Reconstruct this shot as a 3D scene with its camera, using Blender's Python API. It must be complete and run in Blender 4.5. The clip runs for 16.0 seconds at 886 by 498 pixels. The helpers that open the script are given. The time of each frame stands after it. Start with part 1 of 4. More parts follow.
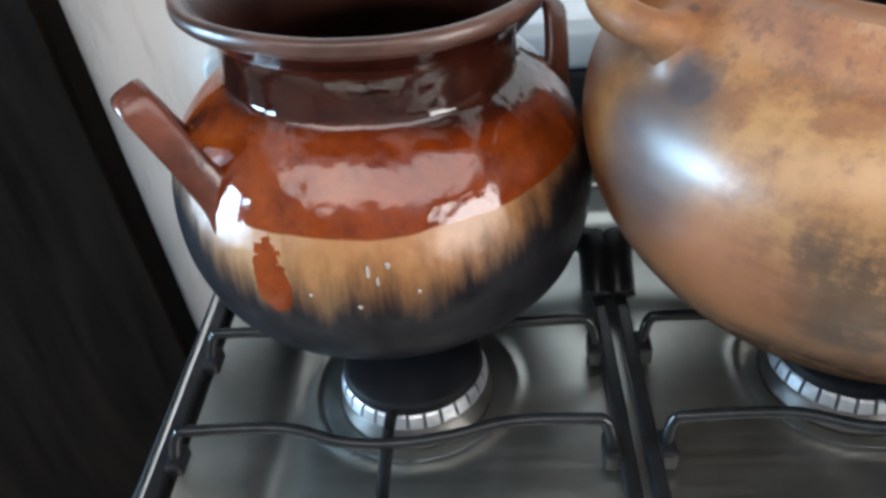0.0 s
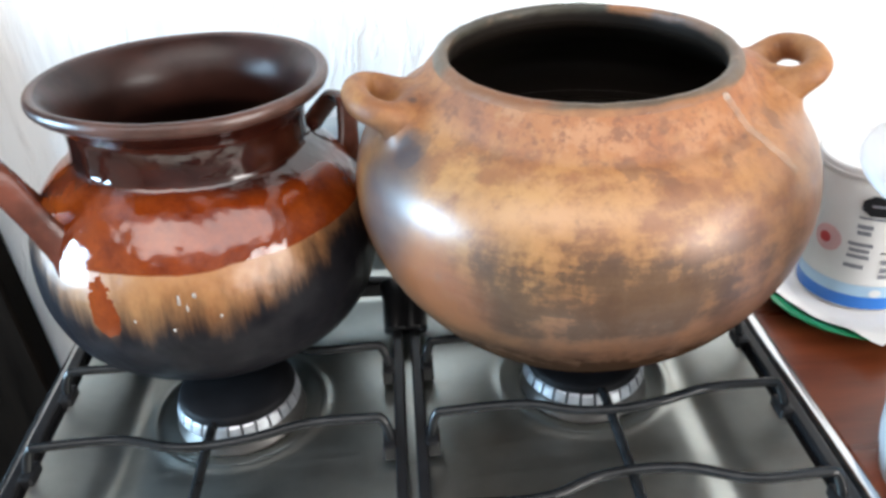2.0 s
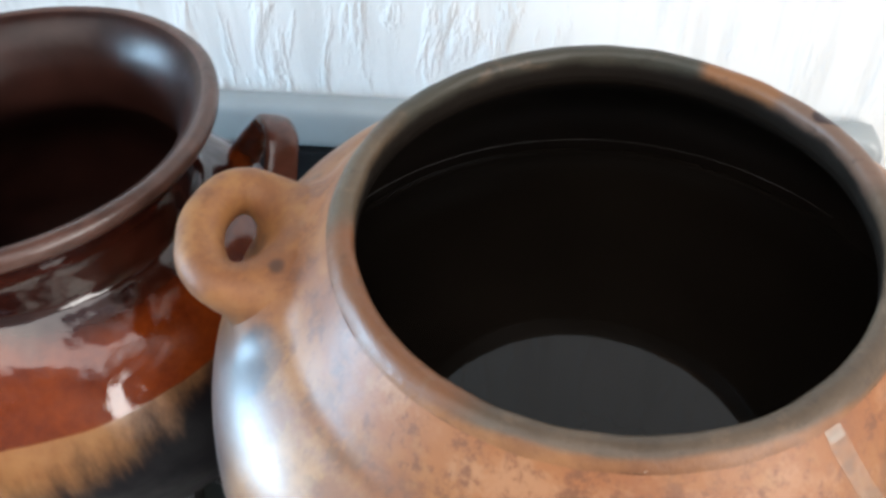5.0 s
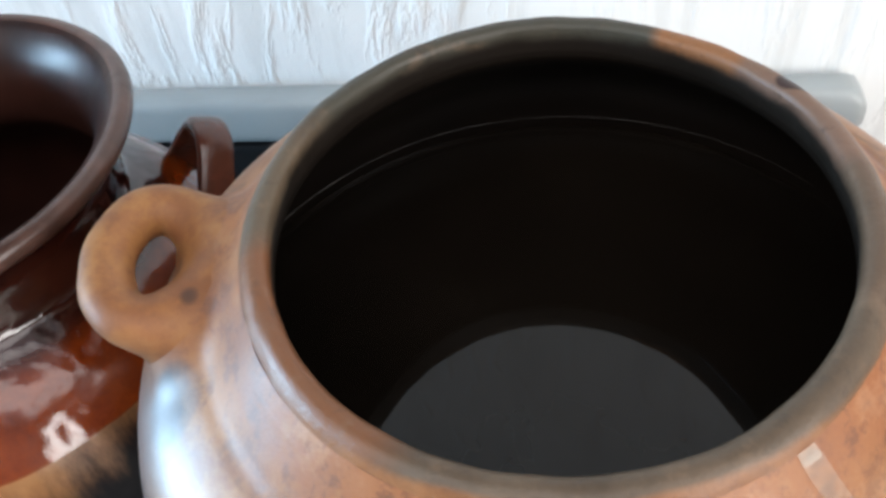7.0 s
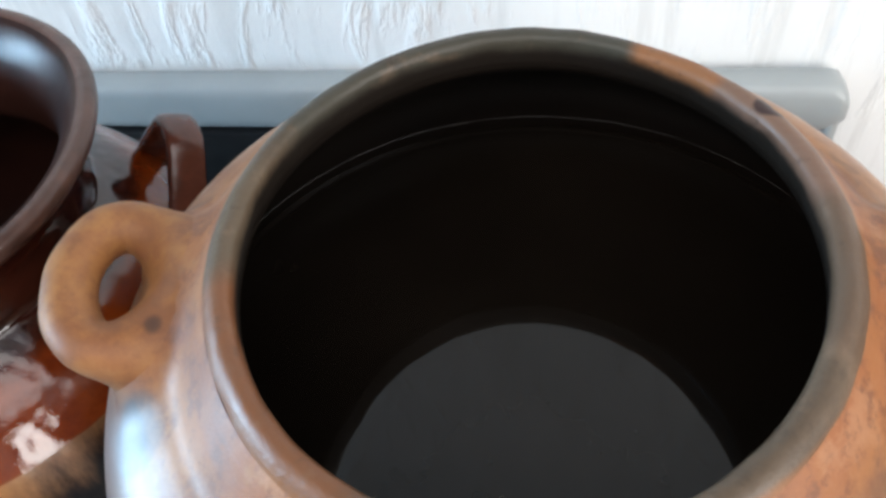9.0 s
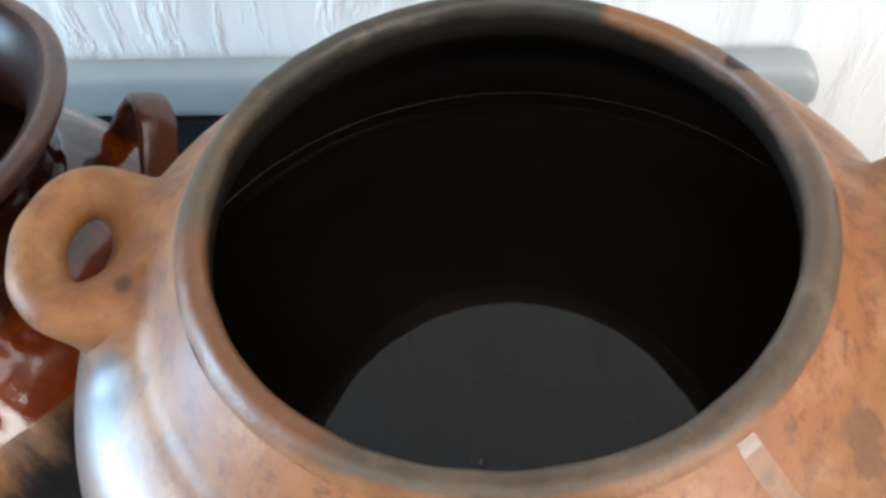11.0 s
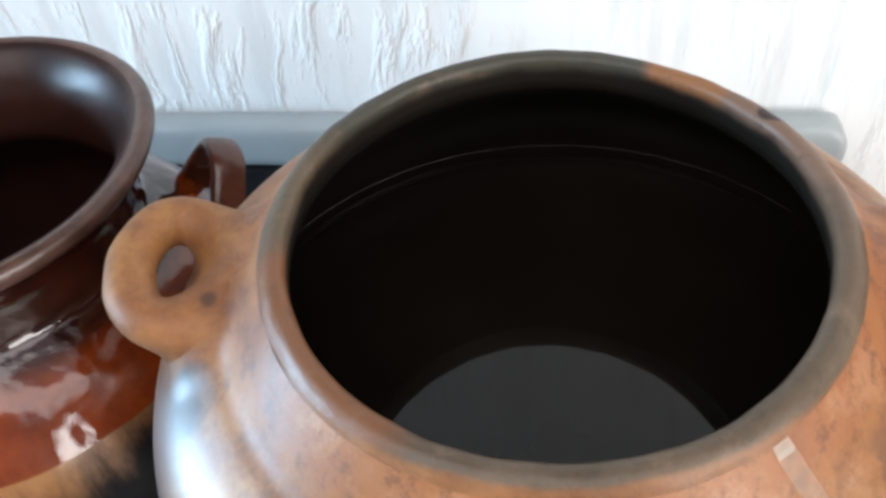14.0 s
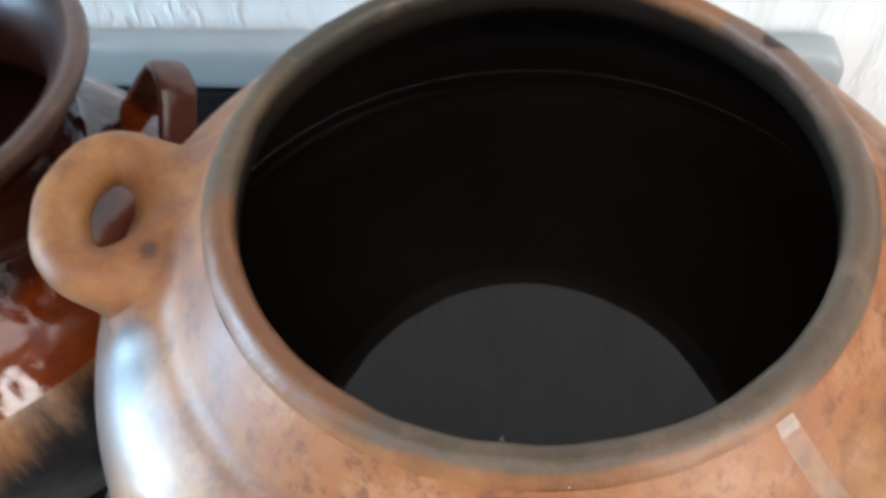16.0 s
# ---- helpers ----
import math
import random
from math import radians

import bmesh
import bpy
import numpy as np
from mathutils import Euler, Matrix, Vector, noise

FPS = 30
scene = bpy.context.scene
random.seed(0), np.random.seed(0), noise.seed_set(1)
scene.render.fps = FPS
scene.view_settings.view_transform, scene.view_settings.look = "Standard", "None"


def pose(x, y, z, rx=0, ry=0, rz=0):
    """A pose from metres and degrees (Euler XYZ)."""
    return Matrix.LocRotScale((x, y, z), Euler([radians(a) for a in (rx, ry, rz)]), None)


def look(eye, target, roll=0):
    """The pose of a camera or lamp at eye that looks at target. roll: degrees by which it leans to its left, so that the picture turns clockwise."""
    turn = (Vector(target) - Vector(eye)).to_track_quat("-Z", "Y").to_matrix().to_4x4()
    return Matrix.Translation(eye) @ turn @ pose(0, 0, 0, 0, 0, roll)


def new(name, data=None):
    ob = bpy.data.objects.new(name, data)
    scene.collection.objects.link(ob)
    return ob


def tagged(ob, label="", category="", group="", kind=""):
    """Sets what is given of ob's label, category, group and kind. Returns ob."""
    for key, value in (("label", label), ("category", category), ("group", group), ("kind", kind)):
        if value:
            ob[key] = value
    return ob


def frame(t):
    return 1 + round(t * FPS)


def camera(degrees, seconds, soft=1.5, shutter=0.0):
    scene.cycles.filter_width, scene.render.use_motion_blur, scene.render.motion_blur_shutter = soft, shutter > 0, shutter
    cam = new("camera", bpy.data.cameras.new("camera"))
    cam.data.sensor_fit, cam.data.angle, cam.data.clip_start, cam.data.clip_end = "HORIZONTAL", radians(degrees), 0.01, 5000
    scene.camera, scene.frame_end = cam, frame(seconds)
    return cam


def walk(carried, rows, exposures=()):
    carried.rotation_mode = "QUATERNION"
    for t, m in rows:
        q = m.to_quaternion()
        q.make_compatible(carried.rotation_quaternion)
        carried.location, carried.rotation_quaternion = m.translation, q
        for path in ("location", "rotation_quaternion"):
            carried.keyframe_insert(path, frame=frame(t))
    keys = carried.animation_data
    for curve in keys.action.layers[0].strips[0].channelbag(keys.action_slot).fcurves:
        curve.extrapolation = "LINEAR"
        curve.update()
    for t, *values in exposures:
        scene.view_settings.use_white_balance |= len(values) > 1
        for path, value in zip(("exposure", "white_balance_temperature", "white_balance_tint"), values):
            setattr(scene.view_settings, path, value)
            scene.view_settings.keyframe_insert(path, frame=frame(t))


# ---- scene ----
cam = camera(57.53, 16.0, 3.1, 0.5)
# seconds, eye in metres, then yaw, pitch and roll in degrees
ROWS = [
    (0.0, -0.0624, -0.2622, 1.2422, 5.47, -36.94, -6.05),
    (0.5, -0.0765, -0.2663, 1.2393, 1.99, -35.55, -4.17),
    (1.0, -0.0443, -0.2903, 1.2470, -3.52, -34.24, -4.58),
    (1.5, -0.0027, -0.3238, 1.2641, -4.02, -31.70, -3.92),
    (2.0, 0.0145, -0.3747, 1.2752, -2.01, -30.82, -3.75),
    (2.5, 0.0315, -0.3717, 1.2766, -2.80, -34.86, -3.83),
    (2.7, 0.0361, -0.3469, 1.2668, -4.00, -36.12, -3.11),
    (3.0, 0.0383, -0.2943, 1.2765, -3.78, -36.97, -4.32),
    (3.2, 0.0516, -0.2554, 1.2806, -3.84, -39.18, -2.72),
    (3.5, 0.0766, -0.2129, 1.2891, 1.41, -41.32, -2.28),
    (3.7, 0.1087, -0.1995, 1.2893, 10.52, -40.57, -4.04),
    (4.0, 0.1326, -0.1824, 1.2896, 16.55, -42.69, -2.42),
    (4.5, 0.1274, -0.1466, 1.3025, 15.76, -44.10, -3.08),
    (5.0, 0.1128, -0.1125, 1.2975, 13.03, -43.89, -4.41),
    (7.5, 0.1349, -0.0792, 1.2856, 14.55, -47.95, -10.14),
    (8.0, 0.1379, -0.0706, 1.2868, 14.09, -50.56, -9.65),
    (8.5, 0.1338, -0.0559, 1.2918, 13.66, -51.90, -8.39),
    (9.0, 0.1338, -0.0624, 1.2969, 13.25, -49.42, -8.49),
    (9.5, 0.1350, -0.0697, 1.2914, 11.97, -48.48, -7.71),
    (12.0, 0.1333, -0.0791, 1.2841, 10.51, -48.60, -7.30),
    (12.5, 0.1299, -0.0914, 1.2898, 12.73, -47.15, -8.71),
    (13.0, 0.1290, -0.0951, 1.2902, 12.92, -45.57, -8.53),
    (13.5, 0.1288, -0.0984, 1.2933, 13.25, -42.94, -8.51),
    (14.0, 0.1286, -0.0992, 1.2931, 12.47, -43.62, -7.18),
    (14.5, 0.1286, -0.0960, 1.2919, 12.46, -44.13, -7.48),
    (15.0, 0.1275, -0.0926, 1.2911, 11.98, -44.27, -6.86),
    (15.5, 0.1274, -0.0924, 1.2900, 12.08, -44.73, -6.83),
    (16.0, 0.1262, -0.0756, 1.2808, 10.88, -49.65, -6.00),
]
walk(cam, [(t, pose(x, y, z, 90 + pitch, 0, yaw) @ pose(0, 0, 0, 0, 0, roll)) for t, x, y, z, yaw, pitch, roll in ROWS],
     [(0.0, -0.08), (1.0, 0.13), (2.0, 0.22), (3.5, 0.04), (5.0, -0.16), (16.0, -0.16)])

# ---- world and light ----
world = bpy.data.worlds.new("sky")
scene.world = world
world.use_nodes = True
wn = world.node_tree
sky = wn.nodes.new("ShaderNodeTexSky")
sky.sky_type, sky.sun_disc = "NISHITA", False
sky.sun_elevation, sky.sun_rotation = radians(50), radians(200)
wn.links.new(sky.outputs[0], wn.nodes["Background"].inputs[0])
wn.nodes["Background"].inputs[1].default_value = 0.12


def window_light(name, eye, target, w, h, watts, colour):
    data = bpy.data.lights.new(name, "AREA")
    data.shape, data.size, data.size_y, data.energy, data.color = "RECTANGLE", w, h, watts, colour
    ob = new(name, data)
    ob.matrix_world = look(eye, target)
    return ob


# daylight through the small window in the left wall and the wide one in the right wall
window_light("window_daylight", (-1.69, -0.13, 1.25), (0, -0.13, 1.20), 0.70, 0.62, 77.0, (0.47, 0.74, 1.0))
window_light("wide_window_daylight", (1.98, -1.45, 1.42), (0, -0.7, 1.25), 1.6, 1.3, 84.0, (1.0, 0.97, 0.94))
# lamp in an unseen ceiling opening, added for the bright band on the glaze
window_light("added_overhead_light", (0.05, -1.13, 2.47), (0.05, -1.1301, 0), 3.05, 1.15, 39.0, (1.0, 0.95, 0.90))

# ---- materials ----


def material(name):
    m = bpy.data.materials.new(name)
    m.use_nodes = True
    return m, m.node_tree, m.node_tree.nodes["Principled BSDF"]


def add(nt, kind, **values):
    n = nt.nodes.new(kind)
    for k, v in values.items():
        n.inputs[k.replace("_", " ")].default_value = v
    return n


def mapped(nt, scale=(1, 1, 1)):
    co, mp = nt.nodes.new("ShaderNodeTexCoord"), nt.nodes.new("ShaderNodeMapping")
    nt.links.new(co.outputs["Object"], mp.inputs[0])
    mp.inputs["Scale"].default_value = scale
    return mp.outputs[0]


def noise_tex(nt, vec, scale, detail=5.0, rough=0.6):
    n = add(nt, "ShaderNodeTexNoise", Scale=scale, Detail=detail, Roughness=rough)
    nt.links.new(vec, n.inputs["Vector"])
    return n.outputs["Fac"]


def ramp(nt, fac, stops):
    n = nt.nodes.new("ShaderNodeValToRGB")
    els = n.color_ramp.elements
    while len(els) < len(stops):
        els.new(0.5)
    for e, (at, c) in zip(els, stops):
        e.position, e.color = at, (*c, 1) if len(c) == 3 else c
    nt.links.new(fac, n.inputs[0])
    return n.outputs[0]


def grey(nt, fac, a, b):
    """0 below a, 1 above b (or the other way round), smooth."""
    n = nt.nodes.new("ShaderNodeMapRange")
    n.interpolation_type = "SMOOTHSTEP"
    nt.links.new(fac, n.inputs["Value"])
    n.inputs["From Min"].default_value, n.inputs["From Max"].default_value = min(a, b), max(a, b)
    n.inputs["To Min"].default_value, n.inputs["To Max"].default_value = (0, 1) if a < b else (1, 0)
    return n.outputs[0]


def calc(nt, op, a, b=None, c=None):
    n = nt.nodes.new("ShaderNodeMath")
    n.operation = op
    for i, v in enumerate((a, b, c)):
        if v is None:
            continue
        if isinstance(v, (int, float)):
            n.inputs[i].default_value = v
        else:
            nt.links.new(v, n.inputs[i])
    return n.outputs[0]


def blend(nt, fac, a, b, mode="MIX"):
    n = nt.nodes.new("ShaderNodeMix")
    n.data_type, n.blend_type = "RGBA", mode
    for i, v in ((0, fac), (6, a), (7, b)):
        if isinstance(v, (int, float)):
            n.inputs[i].default_value = v
        elif isinstance(v, tuple):
            n.inputs[i].default_value = (*v, 1)
        else:
            nt.links.new(v, n.inputs[i])
    return n.outputs[2]


def split(nt, vec):
    n = nt.nodes.new("ShaderNodeSeparateXYZ")
    nt.links.new(vec, n.inputs[0])
    return n.outputs


def bump(nt, bsdf, height, strength=0.2, distance=0.002):
    n = add(nt, "ShaderNodeBump", Strength=strength, Distance=distance)
    nt.links.new(height, n.inputs["Height"])
    nt.links.new(n.outputs[0], bsdf.inputs["Normal"])


def blob(nt, xyz, centre, size):
    """1 at the centre of a soft ellipsoid, 0 outside it."""
    d = None
    for o, c, s in zip(xyz, centre, size):
        q = calc(nt, "DIVIDE", calc(nt, "SUBTRACT", o, c), s)
        q = calc(nt, "MULTIPLY", q, q)
        d = q if d is None else calc(nt, "ADD", d, q)
    return grey(nt, d, 1.0, 0.0)


def plain(name, colour, rough=0.5, metal=0.0, vary=0.12, scale=30.0, relief=0.05):
    m, nt, b = material(name)
    v = mapped(nt)
    n = noise_tex(nt, v, scale)
    dark = tuple(c * (1 - vary) for c in colour)
    light = tuple(min(1, c * (1 + vary)) for c in colour)
    nt.links.new(ramp(nt, n, [(0.3, dark), (0.7, light)]), b.inputs["Base Color"])
    b.inputs["Roughness"].default_value, b.inputs["Metallic"].default_value = rough, metal
    if max(colour) < 0.05:
        b.inputs["Specular IOR Level"].default_value = 0.25
    if relief:
        bump(nt, b, noise_tex(nt, v, scale * 6), relief, 0.001)
    return m


def clay_material(name, rough_low, rough_high, coat, fired=1.0):
    """Burnished ochre clay with smoke clouds and fine turning marks."""
    m, nt, b = material(name)
    v = mapped(nt)
    xyz = split(nt, v)
    n1, n2 = noise_tex(nt, v, 11, 4), noise_tex(nt, v, 45, 6, 0.7)
    across = noise_tex(nt, mapped(nt, (16, 16, 80)), 1.0, 5, 0.65)
    upright = noise_tex(nt, mapped(nt, (60, 60, 14)), 1.0, 4, 0.6)
    brushed = calc(nt, "MULTIPLY_ADD", across, 0.34, calc(nt, "MULTIPLY_ADD", upright, 0.26, calc(nt, "MULTIPLY", noise_tex(nt, v, 38, 6, 0.72), 0.40)))
    col = ramp(nt, n1, [(0.34, (0.27, 0.105, 0.034)), (0.5, (0.32, 0.145, 0.046)), (0.66, (0.37, 0.188, 0.066))])
    col = blend(nt, calc(nt, "MULTIPLY", grey(nt, brushed, 0.47, 0.57), 0.75), col, (0.18, 0.066, 0.025))
    col = blend(nt, calc(nt, "MULTIPLY", grey(nt, brushed, 0.49, 0.40), 0.45), col, (0.37, 0.185, 0.078))
    col = blend(nt, calc(nt, "MULTIPLY", grey(nt, calc(nt, "MULTIPLY_ADD", n1, 0.05, xyz[2]), 0.160, 0.118), 0.8), col, (0.215, 0.080, 0.032))
    blotch = noise_tex(nt, mapped(nt, (1, 1, 0.6)), 26, 8, 0.75)
    col = blend(nt, calc(nt, "MULTIPLY", grey(nt, blotch, 0.53, 0.66), 0.5), col, (0.15, 0.055, 0.026))
    # fired redder on the shoulder and near the rim, freckled
    shoulder = calc(nt, "MULTIPLY", grey(nt, xyz[2], 0.160, 0.178), fired)
    red = calc(nt, "MULTIPLY", calc(nt, "MULTIPLY", grey(nt, xyz[2], 0.165, 0.188), fired), grey(nt, n1, 0.30, 0.55))
    col = blend(nt, calc(nt, "MULTIPLY", red, 0.8), col, (0.27, 0.092, 0.030))
    patchy = noise_tex(nt, v, 20, 7, 0.72)
    col = blend(nt, calc(nt, "MULTIPLY", calc(nt, "MULTIPLY", shoulder, grey(nt, patchy, 0.50, 0.64)), 0.5), col, (0.150, 0.055, 0.028))
    col = blend(nt, calc(nt, "MULTIPLY", calc(nt, "MULTIPLY", shoulder, grey(nt, patchy, 0.48, 0.38)), 0.5), col, (0.40, 0.205, 0.105))
    # a row of smoked thumb marks along the shoulder
    marks = calc(nt, "MULTIPLY", calc(nt, "MULTIPLY", grey(nt, xyz[2], 0.166, 0.171), grey(nt, xyz[2], 0.181, 0.175)), grey(nt, noise_tex(nt, v, 62, 3, 0.6), 0.53, 0.60))
    col = blend(nt, calc(nt, "MULTIPLY", marks, 0.5 * fired), col, (0.085, 0.040, 0.026))
    mottle = noise_tex(nt, v, 120, 6, 0.75)
    freckle = calc(nt, "MULTIPLY", grey(nt, mottle, 0.48, 0.62), calc(nt, "MULTIPLY_ADD", red, 0.5, 0.26))
    col = blend(nt, freckle, col, (0.135, 0.050, 0.022))
    pale = noise_tex(nt, v, 31, 5, 0.65)
    col = blend(nt, calc(nt, "MULTIPLY", calc(nt, "MULTIPLY", red, grey(nt, pale, 0.52, 0.64)), 0.4), col, (0.36, 0.185, 0.075))
    # smoke clouds: a streaked patch on the belly that runs together with the darkened foot
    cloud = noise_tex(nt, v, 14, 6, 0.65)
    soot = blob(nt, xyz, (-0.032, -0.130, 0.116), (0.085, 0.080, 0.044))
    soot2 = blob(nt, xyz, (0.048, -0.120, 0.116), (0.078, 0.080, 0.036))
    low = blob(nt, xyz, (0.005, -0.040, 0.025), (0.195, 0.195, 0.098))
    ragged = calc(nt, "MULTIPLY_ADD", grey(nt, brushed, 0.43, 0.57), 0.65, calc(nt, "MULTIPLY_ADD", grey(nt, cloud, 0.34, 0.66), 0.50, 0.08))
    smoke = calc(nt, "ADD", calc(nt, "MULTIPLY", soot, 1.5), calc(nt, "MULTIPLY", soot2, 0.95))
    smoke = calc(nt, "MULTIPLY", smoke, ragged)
    # foot coloured darker than its soot to offset light bounced off the hob
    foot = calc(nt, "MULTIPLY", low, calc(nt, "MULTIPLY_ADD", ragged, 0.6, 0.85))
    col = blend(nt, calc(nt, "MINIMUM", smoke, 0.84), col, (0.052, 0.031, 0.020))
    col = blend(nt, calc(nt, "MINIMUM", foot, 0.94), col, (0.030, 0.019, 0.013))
    ember = calc(nt, "MULTIPLY", blob(nt, xyz, (-0.092, -0.088, 0.108), (0.045, 0.05, 0.040)), 0.75)
    col = blend(nt, ember, col, (0.23, 0.068, 0.020))
    # groove under the neck, its shading painted as a broken dark line
    groove_shade = calc(nt, "MULTIPLY", calc(nt, "MULTIPLY", grey(nt, xyz[2], 0.1715, 0.1735), grey(nt, xyz[2], 0.1785, 0.1755)), grey(nt, cloud, 0.40, 0.60))
    groove_shade = calc(nt, "MULTIPLY", groove_shade, blob(nt, xyz, (0.040, -0.095, 0.177), (0.055, 0.05, 0.03)))
    col = blend(nt, calc(nt, "MULTIPLY", groove_shade, 0.4), col, (0.09, 0.040, 0.024))
    # dark mark by the handle; the flank's bluish black stands in for mirrored window light
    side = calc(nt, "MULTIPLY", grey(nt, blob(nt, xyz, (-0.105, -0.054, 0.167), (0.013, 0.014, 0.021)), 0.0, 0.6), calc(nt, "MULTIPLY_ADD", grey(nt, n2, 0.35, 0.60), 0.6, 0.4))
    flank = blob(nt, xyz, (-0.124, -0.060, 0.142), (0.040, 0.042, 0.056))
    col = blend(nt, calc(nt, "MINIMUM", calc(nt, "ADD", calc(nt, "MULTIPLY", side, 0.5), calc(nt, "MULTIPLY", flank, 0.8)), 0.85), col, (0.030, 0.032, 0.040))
    # dark specks, one larger beside the handle's hole
    col = blend(nt, calc(nt, "MULTIPLY", blob(nt, xyz, (-0.1035, -0.028, 0.185), (0.0035, 0.0035, 0.008)), 0.8), col, (0.05, 0.025, 0.018))
    spots = noise_tex(nt, v, 130, 2, 0.5)
    col = blend(nt, calc(nt, "MULTIPLY", grey(nt, spots, 0.66, 0.78), 0.35), col, (0.09, 0.045, 0.028))
    nt.links.new(col, b.inputs["Base Color"])
    # burnished on the belly, left matt on the shoulder
    matt = grey(nt, xyz[2], 0.158, 0.176)
    polish = ramp(nt, n2, [(0.3, (rough_low,) * 3), (0.7, (rough_high,) * 3)])
    nt.links.new(calc(nt, "ADD", calc(nt, "MULTIPLY_ADD", matt, 0.12, polish), calc(nt, "MULTIPLY", low, 0.25)), b.inputs["Roughness"])
    rings = noise_tex(nt, mapped(nt, (10, 10, 260)), 1.0, 3)
    nt.links.new(calc(nt, "MULTIPLY", calc(nt, "SUBTRACT", 1.0, calc(nt, "MINIMUM", calc(nt, "MULTIPLY", foot, 1.15), 1.0)), 0.5), b.inputs["Specular IOR Level"])
    nt.links.new(calc(nt, "MULTIPLY", calc(nt, "SUBTRACT", 1.0, calc(nt, "MINIMUM", calc(nt, "MAXIMUM", calc(nt, "MAXIMUM", calc(nt, "MULTIPLY", smoke, 0.7), calc(nt, "MULTIPLY", low, 1.3)), calc(nt, "MULTIPLY", matt, 0.9)), 1.0)), coat), b.inputs["Coat Weight"])
    b.inputs["Coat Roughness"].default_value = 0.34
    bump(nt, b, calc(nt, "ADD", calc(nt, "MULTIPLY", rings, 0.2), calc(nt, "ADD", n2, calc(nt, "MULTIPLY", n1, 3.0))), 0.22, 0.0018)
    return m


def rim_material():
    """Lip of the clay pot: bare and red in places, smoked olive in others, black inside."""
    m, nt, b = material("smoked_clay_lip")
    v = mapped(nt)
    xyz = split(nt, v)
    n1 = noise_tex(nt, v, 45, 7, 0.72)
    n2 = noise_tex(nt, v, 16, 4)
    col = ramp(nt, n1, [(0.3, (0.060, 0.042, 0.028)), (0.55, (0.105, 0.073, 0.048)), (0.75, (0.155, 0.105, 0.070))])
    edge = calc(nt, "MULTIPLY_ADD", n2, 0.9, 0.45)
    for centre, size, tint, much in (((-0.030, 0.082), 0.080, (0.048, 0.045, 0.034), 0.95), ((-0.086, -0.010), 0.040, (0.100, 0.072, 0.046), 0.8),
                                     ((-0.064, -0.056), 0.048, (0.175, 0.070, 0.030), 0.95), ((0.072, 0.050), 0.052, (0.175, 0.098, 0.066), 0.95),
                                     ((0.048, 0.073), 0.019, (0.240, 0.100, 0.040), 0.95), ((0.085, -0.010), 0.030, (0.105, 0.066, 0.042), 0.8)):
        spot = calc(nt, "MINIMUM", calc(nt, "MULTIPLY", blob(nt, xyz, (*centre, 0.197), (size, size, 0.05)), calc(nt, "MULTIPLY", edge, 2.2)), much)
        col = blend(nt, spot, col, tint)
    worn = grey(nt, noise_tex(nt, v, 75, 5, 0.7), 0.55, 0.68)
    col = blend(nt, calc(nt, "MULTIPLY", worn, 0.25), col, (0.24, 0.155, 0.10))
    dark = grey(nt, noise_tex(nt, v, 95, 4, 0.7), 0.58, 0.70)
    col = blend(nt, calc(nt, "MULTIPLY", dark, 0.5), col, (0.035, 0.022, 0.016))
    col = blend(nt, grey(nt, blob(nt, xyz, (0.0735, 0.0500, 0.199), (0.008, 0.006, 0.03)), 0.1, 0.5), col, (0.035, 0.016, 0.014))
    # towards the room the bare clay of the wall runs up to the crest
    radius = calc(nt, "SQRT", calc(nt, "ADD", calc(nt, "MULTIPLY", xyz[0], xyz[0]), calc(nt, "MULTIPLY", xyz[1], xyz[1])))
    bare = calc(nt, "MULTIPLY", grey(nt, calc(nt, "MULTIPLY_ADD", n2, 0.005, radius), 0.0918, 0.0936), grey(nt, calc(nt, "MULTIPLY_ADD", xyz[0], -0.5, xyz[1]), -0.005, -0.045))
    col = blend(nt, calc(nt, "MULTIPLY", bare, 0.9), col, ramp(nt, n1, [(0.3, (0.15, 0.060, 0.026)), (0.7, (0.30, 0.130, 0.048))]))
    # the black of the inside ends raggedly under the crest
    depth = calc(nt, "MULTIPLY_ADD", calc(nt, "SUBTRACT", n1, 0.5), 0.008, xyz[2])
    sooty = calc(nt, "MULTIPLY", grey(nt, depth, 0.1975, 0.1925), grey(nt, radius, 0.0872, 0.0858))
    col = blend(nt, sooty, col, (0.013, 0.0095, 0.007))
    nt.links.new(col, b.inputs["Base Color"])
    nt.links.new(ramp(nt, n1, [(0.3, (0.36,) * 3), (0.7, (0.54,) * 3)]), b.inputs["Roughness"])
    b.inputs["Specular IOR Level"].default_value = 0.4
    bump(nt, b, n1, 0.45, 0.002)
    return m


